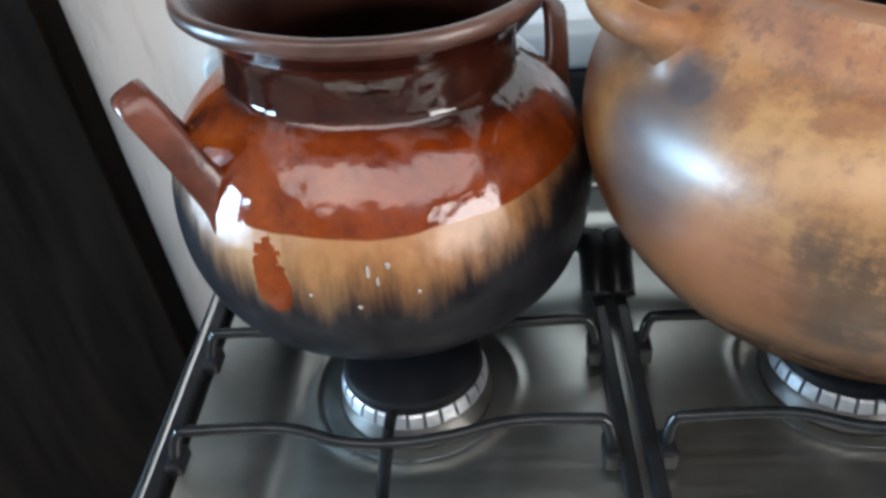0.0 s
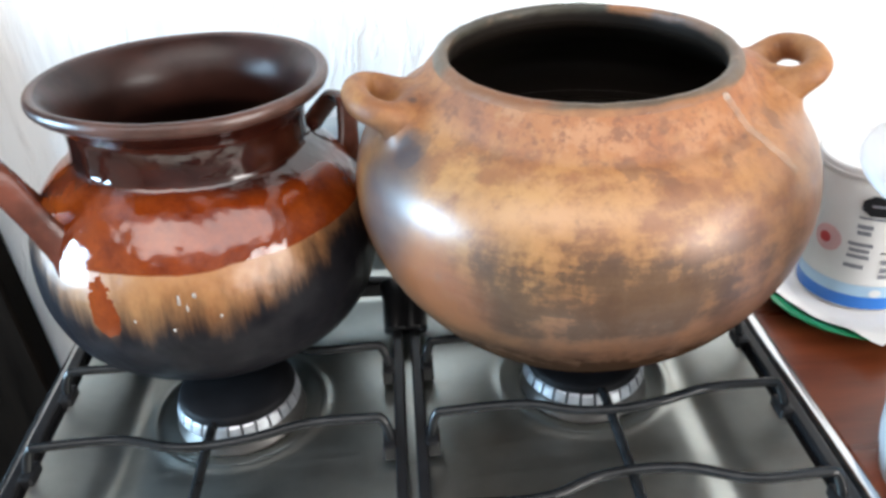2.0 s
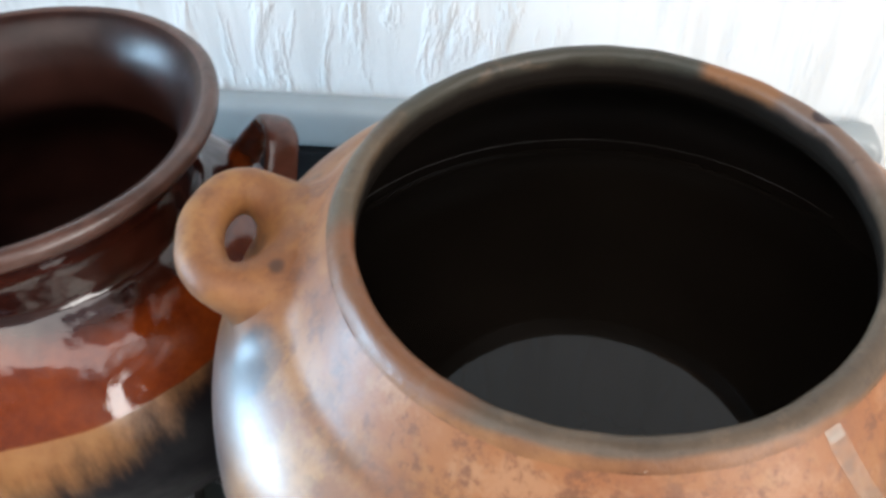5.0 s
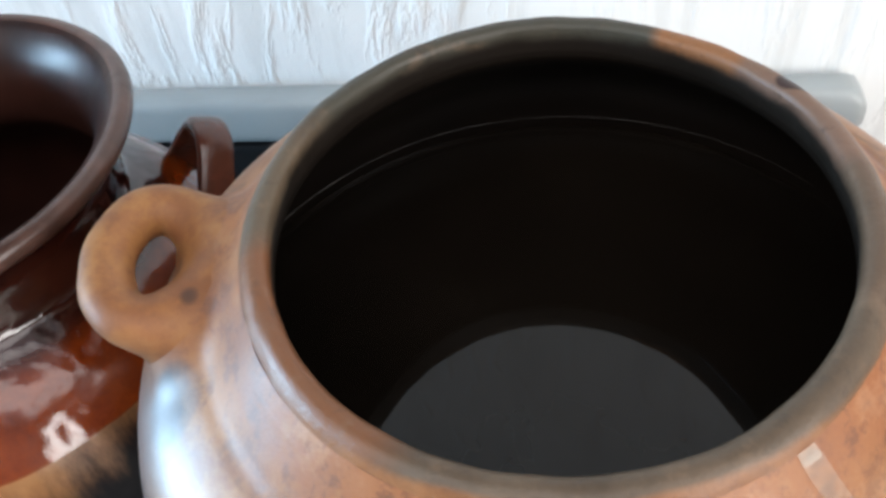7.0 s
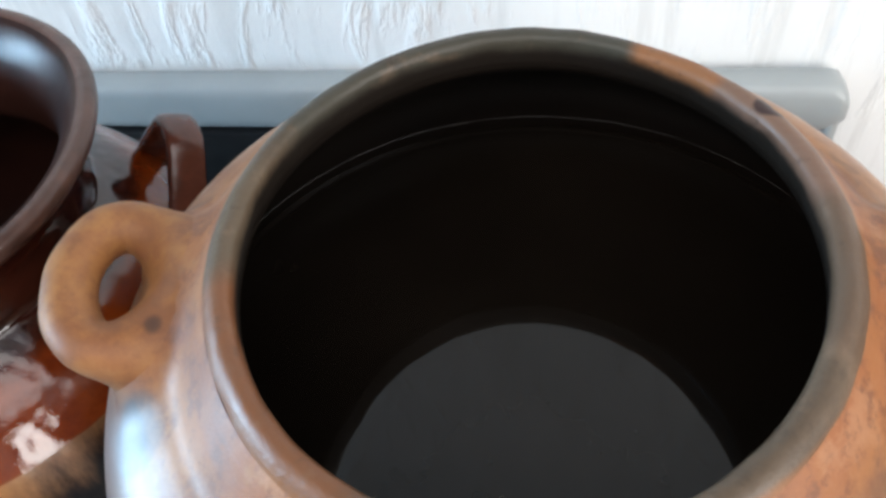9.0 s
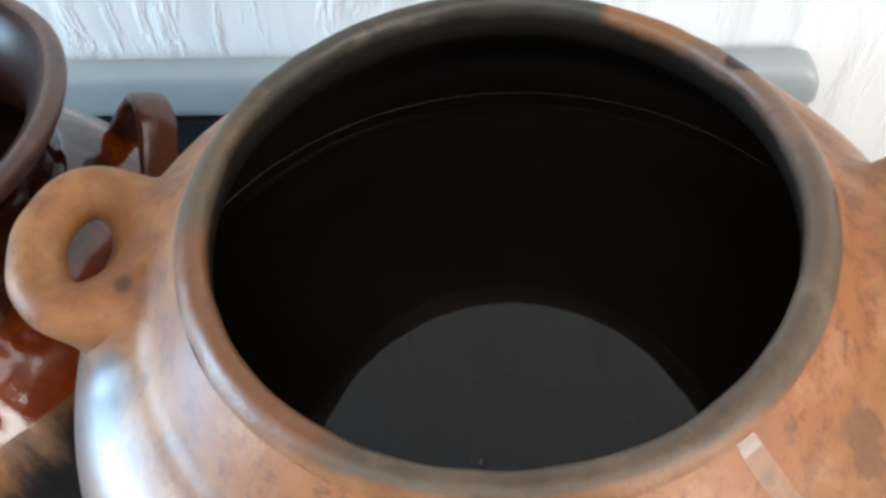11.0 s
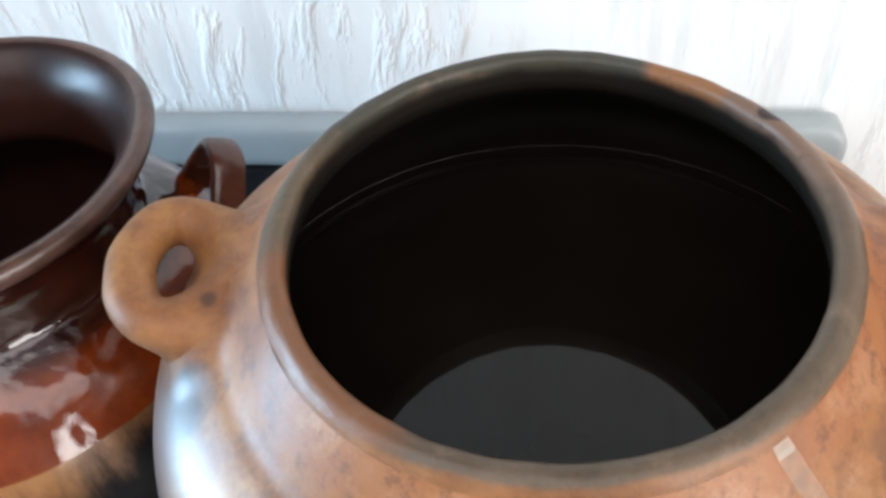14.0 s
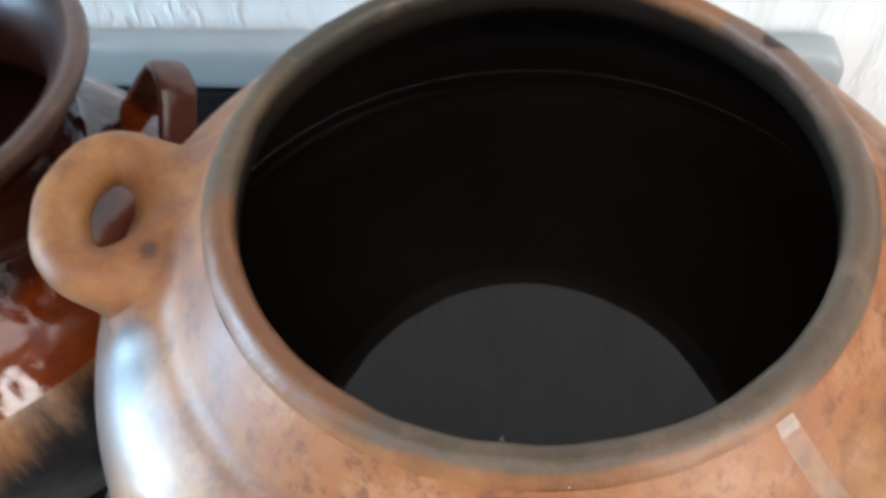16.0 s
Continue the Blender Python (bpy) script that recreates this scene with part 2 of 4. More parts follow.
def glaze_material():
    """Lead-brown glaze that stops in a wavy edge over bare clay, which is sooty below."""
    m, nt, b = material("brown_glaze_over_clay")
    v = mapped(nt)
    xyz = split(nt, v)
    wob = noise_tex(nt, v, 14, 3)
    h = calc(nt, "ADD", xyz[2], calc(nt, "MULTIPLY", calc(nt, "SUBTRACT", wob, 0.5), 0.008))
    drip = blob(nt, xyz, (-0.040, -0.100, 0.088), (0.012, 0.035, 0.024))
    torn = noise_tex(nt, v, 60, 5, 0.7)
    glazed = calc(nt, "MAXIMUM", grey(nt, h, 0.1090, 0.1105), calc(nt, "MULTIPLY", grey(nt, drip, 0.10, 0.16), grey(nt, calc(nt, "SUBTRACT", drip, calc(nt, "MULTIPLY", torn, 3.0)), -1.12, -1.04)))
    n2 = noise_tex(nt, v, 55, 6, 0.7)
    red = ramp(nt, n2, [(0.3, (0.085, 0.0110, 0.002)), (0.7, (0.21, 0.036, 0.004))])
    neck = ramp(nt, n2, [(0.3, (0.011, 0.0032, 0.0026)), (0.7, (0.038, 0.0080, 0.0048))])
    # shade beside the other pot, painted by letting the neck's dark tone reach lower
    shaded_h = calc(nt, "MULTIPLY_ADD", grey(nt, xyz[0], -0.01, 0.07), 0.010, xyz[2])
    red = blend(nt, grey(nt, calc(nt, "MULTIPLY_ADD", wob, 0.012, shaded_h), 0.147, 0.156), red, neck)
    clay = ramp(nt, n2, [(0.3, (0.24, 0.098, 0.032)), (0.7, (0.33, 0.160, 0.058))])
    streak = noise_tex(nt, mapped(nt, (75, 75, 9)), 1.0, 5, 0.65)
    hs = calc(nt, "ADD", xyz[2], calc(nt, "MULTIPLY", calc(nt, "SUBTRACT", streak, 0.5), 0.058))
    # the dark base reaches higher on the right and left sides
    hs = calc(nt, "SUBTRACT", hs, calc(nt, "MULTIPLY", grey(nt, xyz[0], 0.03, 0.11), 0.03))
    hs = calc(nt, "SUBTRACT", hs, calc(nt, "MULTIPLY", grey(nt, xyz[0], -0.055, -0.105), 0.034))
    sooty = grey(nt, hs, 0.108, 0.066)
    nt.links.new(blend(nt, calc(nt, "SUBTRACT", sooty, glazed), (0.5,) * 3, (0.05,) * 3), b.inputs["Specular IOR Level"])
    col = blend(nt, sooty, clay, ramp(nt, n2, [(0.3, (0.006, 0.006, 0.008)), (0.75, (0.017, 0.016, 0.018))]))
    col = blend(nt, glazed, col, red)
    nt.links.new(col, b.inputs["Base Color"])
    nt.links.new(blend(nt, glazed, (0.36,) * 3, (0.045,) * 3), b.inputs["Roughness"])
    b.inputs["Coat Weight"].default_value = 0.03
    b.inputs["IOR"].default_value = 1.62
    b.inputs["Coat Roughness"].default_value = 0.12
    ripple, dimple = noise_tex(nt, v, 17, 1), noise_tex(nt, v, 42, 2)
    bump(nt, b, calc(nt, "ADD", calc(nt, "MULTIPLY", ripple, 2.4), calc(nt, "ADD", calc(nt, "MULTIPLY", dimple, 0.75), calc(nt, "MULTIPLY", n2, 0.13))), 0.50, 0.004)
    return m


def plaster_material():
    """White paint over plaster combed with upright strokes."""
    m, nt, b = material("combed_white_plaster")
    v = mapped(nt)
    co, warp = nt.nodes.new("ShaderNodeTexCoord"), add(nt, "ShaderNodeTexNoise", Scale=7.0, Detail=2.0)
    nt.links.new(co.outputs["Object"], warp.inputs["Vector"])
    bent = nt.nodes.new("ShaderNodeVectorMath")
    bent.operation = "MULTIPLY_ADD"
    nt.links.new(warp.outputs["Color"], bent.inputs[0])
    bent.inputs[1].default_value = (0.05, 0.05, 0.05)
    nt.links.new(co.outputs["Object"], bent.inputs[2])
    mp = nt.nodes.new("ShaderNodeMapping")
    mp.inputs["Scale"].default_value, mp.inputs["Rotation"].default_value = (62, 62, 15), (0, 0.16, 0)
    nt.links.new(bent.outputs[0], mp.inputs[0])
    strokes = noise_tex(nt, mp.outputs[0], 1.0, 5, 0.6)
    patch = noise_tex(nt, v, 5, 4)
    # darker upright streaks painted in for the shade of the strokes
    stroke_shade = noise_tex(nt, mapped(nt, (70, 70, 7)), 1.0, 4, 0.6)
    paint = ramp(nt, patch, [(0.3, (0.71, 0.735, 0.735)), (0.7, (0.80, 0.815, 0.81))])
    nt.links.new(blend(nt, calc(nt, "MULTIPLY", grey(nt, stroke_shade, 0.50, 0.66), 0.35), paint, (0.54, 0.55, 0.54)), b.inputs["Base Color"])
    b.inputs["Roughness"].default_value = 0.6
    ridge = calc(nt, "ADD", grey(nt, strokes, 0.50, 0.72), calc(nt, "MULTIPLY", noise_tex(nt, v, 160, 3), 0.12))
    bump(nt, b, ridge, 0.34, 0.005)
    return m


def steel_material():
    m, nt, b = material("brushed_steel")
    v = mapped(nt, (4, 220, 220))
    n = noise_tex(nt, v, 1.0, 4)
    soil = noise_tex(nt, mapped(nt), 12, 5, 0.7)
    nt.links.new(ramp(nt, soil, [(0.3, (0.45, 0.465, 0.43)), (0.7, (0.62, 0.635, 0.59))]), b.inputs["Base Color"])
    b.inputs["Metallic"].default_value = 1.0
    nt.links.new(ramp(nt, calc(nt, "ADD", calc(nt, "MULTIPLY", n, 0.4), calc(nt, "MULTIPLY", soil, 0.6)),
                      [(0.3, (0.26,) * 3), (0.7, (0.42,) * 3)]), b.inputs["Roughness"])
    bump(nt, b, n, 0.04, 0.0005)
    return m


def wood_material(name, dark, light, along=(3, 40, 40), rough=0.35):
    m, nt, b = material(name)
    n = noise_tex(nt, mapped(nt, along), 1.0, 6, 0.65)
    wide = noise_tex(nt, mapped(nt), 4, 3)
    col = ramp(nt, n, [(0.3, dark), (0.72, light)])
    col = blend(nt, calc(nt, "MULTIPLY", wide, 0.4), col, dark)
    nt.links.new(col, b.inputs["Base Color"])
    nt.links.new(ramp(nt, n, [(0.3, (rough * 0.8,) * 3), (0.7, (rough * 1.3,) * 3)]), b.inputs["Roughness"])
    bump(nt, b, n, 0.08, 0.001)
    return m


HANDCLAY = clay_material("ochre_handle_clay", 0.42, 0.55, 0.25, 0.12)
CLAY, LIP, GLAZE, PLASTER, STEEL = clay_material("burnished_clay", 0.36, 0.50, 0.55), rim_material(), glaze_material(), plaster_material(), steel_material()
DARKGLAZE = plain("dark_glaze_inside", (0.024, 0.0086, 0.0062), 0.34, 0, 0.5, 26, 0.2)
DARKGLAZE.node_tree.nodes["Principled BSDF"].inputs["Specular IOR Level"].default_value = 0.3
# worn lip, its paler tone also standing in for reflected sky
LIPGLAZE = plain("worn_lip_glaze", (0.060, 0.029, 0.022), 0.32, 0, 0.7, 34, 0.3)
HANDLEGLAZE = plain("red_handle_glaze", (0.085, 0.026, 0.016), 0.16, 0, 0.6, 32, 0.35)
INSIDE = plain("black_pot_inside", (0.010, 0.0072, 0.0054), 0.38)
BROTH = plain("dark_broth", (0.0085, 0.0062, 0.0045), 0.03, 0, 0.3, 8, 0)
WATERGLINT = plain("waterline_glint", (0.085, 0.08, 0.075), 0.4, 0, 0.8, 120, 0)
BURNT = plain("heat_stained_metal", (0.10, 0.095, 0.09), 0.4, 0.8, 0.3, 40)
ENAMEL = plain("black_enamel", (0.012, 0.012, 0.013), 0.28, 0, 0.3, 60)
MATTEBLACK = plain("matt_black_enamel", (0.007, 0.007, 0.008), 0.5, 0, 0.3, 60)
MATTEBLACK.node_tree.nodes["Principled BSDF"].inputs["Specular IOR Level"].default_value = 0.08
WIRE = plain("worn_black_wire", (0.012, 0.013, 0.014), 0.16, 0.0, 0.4, 90)
ALLOY = plain("cast_aluminium", (0.46, 0.48, 0.51), 0.42, 0.85, 0.2, 120)
CHROME = plain("polished_trim", (0.72, 0.73, 0.74), 0.22, 1.0, 0.08, 40, 0)
GREYCAP = plain("grey_plastic_cap", (0.33, 0.36, 0.365), 0.35, 0, 0.06, 25)
TABLE = wood_material("red_brown_table_wood", (0.075, 0.013, 0.005), (0.27, 0.066, 0.022), (4, 30, 30), 0.3)
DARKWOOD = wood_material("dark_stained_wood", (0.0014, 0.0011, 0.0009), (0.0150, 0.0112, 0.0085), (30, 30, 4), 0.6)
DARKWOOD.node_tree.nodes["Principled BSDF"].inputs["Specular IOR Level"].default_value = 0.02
# unseen room walls coloured grey to dim what the pots mirror
WALLPAINT = plain("room_wall_paint", (0.27, 0.255, 0.245), 0.7, 0, 0.06, 6)
CEILPAINT = plain("ceiling_paint", (0.62, 0.60, 0.58), 0.8, 0, 0.04, 6)
FLOORTILE = plain("floor_tile_clay", (0.32, 0.22, 0.16), 0.4, 0, 0.2, 8)
WHITEPLASTIC = plain("white_plastic", (0.66, 0.67, 0.68), 0.35, 0, 0.03, 20, 0)
MILKY = plain("milky_plastic", (0.58, 0.61, 0.64), 0.32, 0, 0.04, 14, 0.02)
MILKY.node_tree.nodes["Principled BSDF"].inputs["Alpha"].default_value = 0.6
LABELWHITE = plain("label_paper", (0.68, 0.69, 0.68), 0.4, 0, 0.04, 30, 0)
LABELBLUE = plain("label_blue", (0.02, 0.16, 0.55), 0.35, 0, 0.1, 30, 0)
LABELPALE = plain("label_pale_blue", (0.38, 0.56, 0.72), 0.35, 0, 0.08, 30, 0)
LABELBLACK = plain("label_black", (0.012, 0.012, 0.014), 0.4, 0, 0.1, 30, 0)
LABELGREY = plain("label_grey_ink", (0.20, 0.21, 0.24), 0.5, 0, 0.1, 30, 0)
LABELRED = plain("label_red", (0.50, 0.06, 0.06), 0.5, 0, 0.1, 30, 0)
LABELPINK = plain("label_pink", (0.66, 0.42, 0.42), 0.5, 0, 0.1, 30, 0)
GREENPLASTIC = plain("green_plastic", (0.01, 0.24, 0.10), 0.3, 0, 0.08, 25, 0.02)
PAPER = plain("white_paper_napkin", (0.80, 0.80, 0.79), 0.8, 0, 0.03, 50, 0.1)
FLECKWHITE = plain("white_nick", (0.55, 0.50, 0.45), 0.5, 0, 0.1, 80, 0)
TAPEEND = plain("doubled_tape_end", (0.62, 0.58, 0.50), 0.3, 0, 0.1, 60, 0.02)
TAPEEND.node_tree.nodes["Principled BSDF"].inputs["Alpha"].default_value = 0.32
TAPE = plain("clear_tape", (0.60, 0.52, 0.42), 0.25, 0, 0.08, 60, 0.02)
TAPE.node_tree.nodes["Principled BSDF"].inputs["Alpha"].default_value = 0.17

# ---- building helpers ----


def part(name, bm, mat, parent=None, label="", smooth=True, bevel=0.0):
    me = bpy.data.meshes.new(name)
    bmesh.ops.recalc_face_normals(bm, faces=bm.faces)
    bm.to_mesh(me)
    bm.free()
    me.materials.append(mat)
    for f in me.polygons:
        f.use_smooth = smooth
    ob = new(name, me)
    if parent:
        ob.parent = parent
    if label:
        tagged(ob, label)
    if bevel:
        md = ob.modifiers.new("edge", "BEVEL")
        md.width, md.segments, md.limit_method = bevel, 2, "ANGLE"
    if smooth and bevel:
        md.harden_normals = False
    return ob


def box(x0, x1, y0, y1, z0, z1, bm=None):
    bm = bm or bmesh.new()
    vs = bmesh.ops.create_cube(bm, size=1)["verts"]
    for v in vs:
        v.co = Vector(((x0 + x1) / 2 + v.co.x * (x1 - x0), (y0 + y1) / 2 + v.co.y * (y1 - y0), (z0 + z1) / 2 + v.co.z * (z1 - z0)))
    return bm


def spline(points, n):
    """n points along a smooth line through the given ones."""
    pts = [Vector(p) for p in points]
    pts = [pts[0] * 2 - pts[1]] + pts + [pts[-1] * 2 - pts[-2]]
    out, k = [], len(pts) - 3
    for i in range(n):
        u = i / (n - 1) * k
        j = min(int(u), k - 1)
        t = u - j
        a, b, c, d = pts[j:j + 4]
        out.append(0.5 * (2 * b + (c - a) * t + (2 * a - 5 * b + 4 * c - d) * t * t + (3 * b - a - 3 * c + d) * t ** 3))
    return out


def lathe(profile, segs=96, wobble=0.0, seed=0.0, bm=None):
    """Turns (radius, height) pairs round z, slightly uneven as hand-made ware is."""
    bm = bm or bmesh.new()
    rings = []
    for r, z in profile:
        ring = []
        for i in range(segs):
            a = 2 * math.pi * i / segs
            k = 1 + wobble * (noise.noise((math.cos(a) * 1.3 + seed, math.sin(a) * 1.3, z * 9)))
            ring.append(bm.verts.new((r * k * math.cos(a), r * k * math.sin(a), z + wobble * 0.12 * noise.noise((math.cos(a) + seed, math.sin(a), 4.0)))))
        rings.append(ring)
    for a, b in zip(rings, rings[1:]):
        for i in range(segs):
            bm.faces.new((a[i], a[(i + 1) % segs], b[(i + 1) % segs], b[i]))
    for ring, (r, _) in ((rings[0], profile[0]), (rings[-1], profile[-1])):
        if r < 0.02:
            bm.faces.new(ring)
    return bm


def smooth_profile(points, n):
    return [(max(p.x, 0.0005), p.y) for p in spline([(r, z, 0) for r, z in points], n)]


def tube(points, radius, n=40, sides=12, flat=1.0, up=(0, 0, 1), ends=None, bm=None):
    """A bar along a smooth line. flat: width against thickness; ends: radius factors at start, middle and end."""
    bm = bm or bmesh.new()
    line = spline(points, n)
    rings = []
    for i, p in enumerate(line):
        d = (line[min(i + 1, n - 1)] - line[max(i - 1, 0)]).normalized()
        s = d.cross(Vector(up))
        s = s.normalized() if s.length > 1e-4 else Vector((1, 0, 0))
        u = s.cross(d).normalized()
        k = 1.0
        if ends:
            t = i / (n - 1)
            k = ends[1] + (ends[0] - ends[1]) * max(0, 1 - 3.2 * t) ** 2 + (ends[2] - ends[1]) * max(0, 1 - 3.2 * (1 - t)) ** 2
        ring = [bm.verts.new(p + s * (radius * flat * k * math.cos(2 * math.pi * j / sides)) + u * (radius * k * math.sin(2 * math.pi * j / sides)))
                for j in range(sides)]
        rings.append(ring)
    for a, b in zip(rings, rings[1:]):
        for j in range(sides):
            bm.faces.new((a[j], a[(j + 1) % sides], b[(j + 1) % sides], b[j]))
    bm.faces.new(rings[0])
    bm.faces.new(rings[-1])
    return bm


def thing(name, m, label, category, group="", kind=""):
    ob = new(name)
    ob.matrix_world = m
    return tagged(ob, label, category, group, kind)


def structure(name, bm, mat, label, category, smooth=False, bevel=0.0):
    return tagged(part(name, bm, mat, None, "", smooth, bevel), label, category, kind="structure")


HOB = 0.90

# ---- the room ----
structure("wall_north", box(-1.82, 2.12, 0.312, 0.43, 0, 2.45), PLASTER, "white painted plaster wall combed with upright strokes", "wall")
wb = box(-1.82, -1.7, -2.38, 0.312, 0, 0.90)
box(-1.82, -1.7, -2.38, 0.312, 1.60, 2.45, wb)
box(-1.82, -1.7, -2.38, -0.50, 0.90, 1.60, wb)
box(-1.82, -1.7, 0.24, 0.312, 0.90, 1.60, wb)
structure("wall_west", wb, WALLPAINT, "grey kitchen wall with a small window, darkened to dim reflections", "wall")
structure("wall_south", box(-1.82, 2.12, -2.5, -2.38, 0, 2.45), WALLPAINT, "grey kitchen wall, darkened to dim reflections", "wall")
wb = box(2.0, 2.12, -2.38, 0.312, 0, 0.74)
box(2.0, 2.12, -2.38, 0.312, 2.10, 2.45, wb)
box(2.0, 2.12, -2.38, -2.26, 0.74, 2.10, wb)
box(2.0, 2.12, -0.64, 0.312, 0.74, 2.10, wb)
structure("wall_east", wb, WALLPAINT, "grey kitchen wall with a wide window, darkened to dim reflections", "wall")
structure("floor", box(-1.82, 2.12, -2.5, 0.43, -0.1, 0), FLOORTILE, "brown clay floor tiles", "floor")
wb = box(-1.82, 2.12, -0.46, 0.43, 2.45, 2.55)
box(-1.82, 2.12, -2.5, -1.9, 2.45, 2.55, wb)
box(-1.82, -1.50, -1.9, -0.46, 2.45, 2.55, wb)
box(1.60, 2.12, -1.9, -0.46, 2.45, 2.55, wb)
structure("ceiling", wb, CEILPAINT, "white painted ceiling", "ceiling")

# ---- the dark door and what stands beside it ----
door = thing("door_1", pose(0, 0, 0), "dark stained wooden door leaf against the white wall", "door", kind="structure")
leaf_bm = box(-1.25, -0.378, 0.272, 0.308, 0.02, 2.05)
for v in leaf_bm.verts:
    if v.co.x > -0.5:
        v.co.x = -0.3765 + 0.042 * (1.056 - v.co.z)
part("door_leaf", leaf_bm, DARKWOOD, door, smooth=False, bevel=0.004)

# unseen dark cupboard added high over the stove to darken what the glaze mirrors
cupboard = thing("added_cupboard", pose(0, 0, 0), "unseen dark cupboard added above the stove to darken reflections", "cupboard")
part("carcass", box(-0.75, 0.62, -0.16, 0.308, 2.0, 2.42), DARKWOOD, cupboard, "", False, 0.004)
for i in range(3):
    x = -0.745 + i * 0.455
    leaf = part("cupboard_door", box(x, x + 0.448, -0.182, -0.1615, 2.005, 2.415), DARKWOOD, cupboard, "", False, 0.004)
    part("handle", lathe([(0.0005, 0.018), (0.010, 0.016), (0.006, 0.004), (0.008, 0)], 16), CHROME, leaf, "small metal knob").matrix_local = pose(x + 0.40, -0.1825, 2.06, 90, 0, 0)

# ---- the stove ----
stove = thing("gas_stove", pose(0, 0, 0), "stainless steel gas stove with black grates under two clay pots", "stove")
part("oven_body", box(-0.2525, 0.258, -0.33, 0.285, 0.06, 0.893), ENAMEL, stove, smooth=False, bevel=0.004)
for fx in (-0.22, 0.22):
    for fy in (-0.29, 0.25):
        part("foot", lathe([(0.012, 0), (0.016, 0.004), (0.014, 0.062)], 16), ENAMEL, stove).location = (fx, fy, 0)


def hob_sheet():
    """The pressed sheet: flat, with a shallow round dish under each burner and a ridge towards the back."""
    bm = bmesh.new()
    nx, ny = 150, 180
    x0, x1, y0, y1 = -0.236, 0.236, -0.32, 0.245
    grid = []
    for j in range(ny + 1):
        row = []
        for i in range(nx + 1):
            x, y = x0 + (x1 - x0) * i / nx, y0 + (y1 - y0) * j / ny
            z = 0.0
            for bx in (-0.117, 0.122):
                for by in (0.062, -0.175):
                    d = math.hypot(x - bx, y - by)
                    if d < 0.064:
                        z += 0.0025 * math.exp(-((d - 0.057) / 0.0035) ** 2) - 0.004 * max(0.0, min(1.0, (0.056 - d) / 0.012))
            for rim in (0.185, 0.212):
                z += 0.0035 / (1 + math.exp(-(y - rim) / 0.0018))
            edge = min(x - x0, x1 - x)
            z += 0.010 * max(0.0, 1 - edge / 0.045) ** 1.5 - 0.0025 * math.exp(-((edge - 0.047) / 0.010) ** 2)
            row.append(bm.verts.new((x, y, HOB + z)))
        grid.append(row)
    for j in range(ny):
        for i in range(nx):
            bm.faces.new((grid[j][i], grid[j][i + 1], grid[j + 1][i + 1], grid[j + 1][i]))
    return bm


part("hob_sheet", hob_sheet(), STEEL, stove, "brushed stainless steel cooking surface")
for s, e in ((-1, 0.2485), (1, 0.254)):
    part("side_strip", box(min(s * 0.2365, s * e), max(s * 0.2365, s * e), -0.33, 0.25, 0.893, 0.9065), ENAMEL, stove, "black enamelled strip", False, 0.002)
    part("side_trim", box(min(s * (e + 0.0005), s * (e + 0.0095)), max(s * (e + 0.0005), s * (e + 0.0095)), -0.33, 0.284, 0.88, 0.909), CHROME, stove, "polished metal trim", True, 0.003)
part("front_trim", box(-0.248, 0.2535, -0.345, -0.331, 0.86, 0.908), CHROME, stove, "polished metal trim", True, 0.004)
part("back_ledge", box(-0.248, 0.25, 0.2455, 0.284, 0.895, 0.911), STEEL, stove, "", False, 0.003)
guard = part("backguard", box(-0.268, 0.268, 0.286, 0.305, 0.80, 0.982), ENAMEL, stove, "black backguard panel", False, 0.003)


def guard_cap():
    """Long grey cap with a rounded section and rounded ends."""
    bm = bmesh.new()
    rings = []
    for i in range(121):
        x = -0.279 + 0.558 * i / 120
        e = max(0.0, (abs(x) - 0.268) / 0.011)
        k = math.sqrt(max(0.0, 1 - e * e)) * 0.5 + 0.5
        ring = []
        for j in range(20):
            a = 2 * math.pi * j / 20
            c, s = math.cos(a), math.sin(a)
            y = 0.2985 + 0.0115 * math.copysign(abs(c) ** 0.55, c)
            z = 0.9990 + 0.0165 * k * math.copysign(abs(s) ** 0.6, s)
            ring.append(bm.verts.new((x, y, z)))
        rings.append(ring)
    for a, b in zip(rings, rings[1:]):
        for j in range(20):
            bm.faces.new((a[j], a[(j + 1) % 20], b[(j + 1) % 20], b[j]))
    bm.faces.new(rings[0])
    bm.faces.new(rings[-1])
    return bm


part("cap", guard_cap(), GREYCAP, guard, "rounded grey plastic top edge")
for s in (-1, 1):
    part("cap_end", box(min(s * 0.2695, s * 0.2785), max(s * 0.2695, s * 0.2785), 0.2875, 0.3095, 0.962, 1.0), GREYCAP, guard, "grey plastic end piece", True, 0.004)


def toothed_ring(n=28):
    """Burner head: one alloy casting whose rim is cut by flame slots."""
    bm, cols = bmesh.new(), []
    for i in range(n):
        for f, slot in ((0.00, 0), (0.43, 0), (0.80, 0), (0.805, 1), (0.995, 1)):
            a = 2 * math.pi * (i + f) / n
            d = 0.0085 if slot else 0.0
            cols.append([bm.verts.new((r * math.cos(a), r * math.sin(a), z)) for r, z in
                         ((0.030, 0.0175), (0.0390 - d, 0.0175), (0.0402 - d, 0.0165), (0.0418 - d, 0.0105), (0.0418, 0.0095), (0.0396, 0.0070), (0.030, 0.0060))])
    for p, q in zip(cols, cols[1:] + cols[:1]):
        for j in range(7):
            bm.faces.new((p[j], q[j], q[(j + 1) % 7], p[(j + 1) % 7]))
    return bm


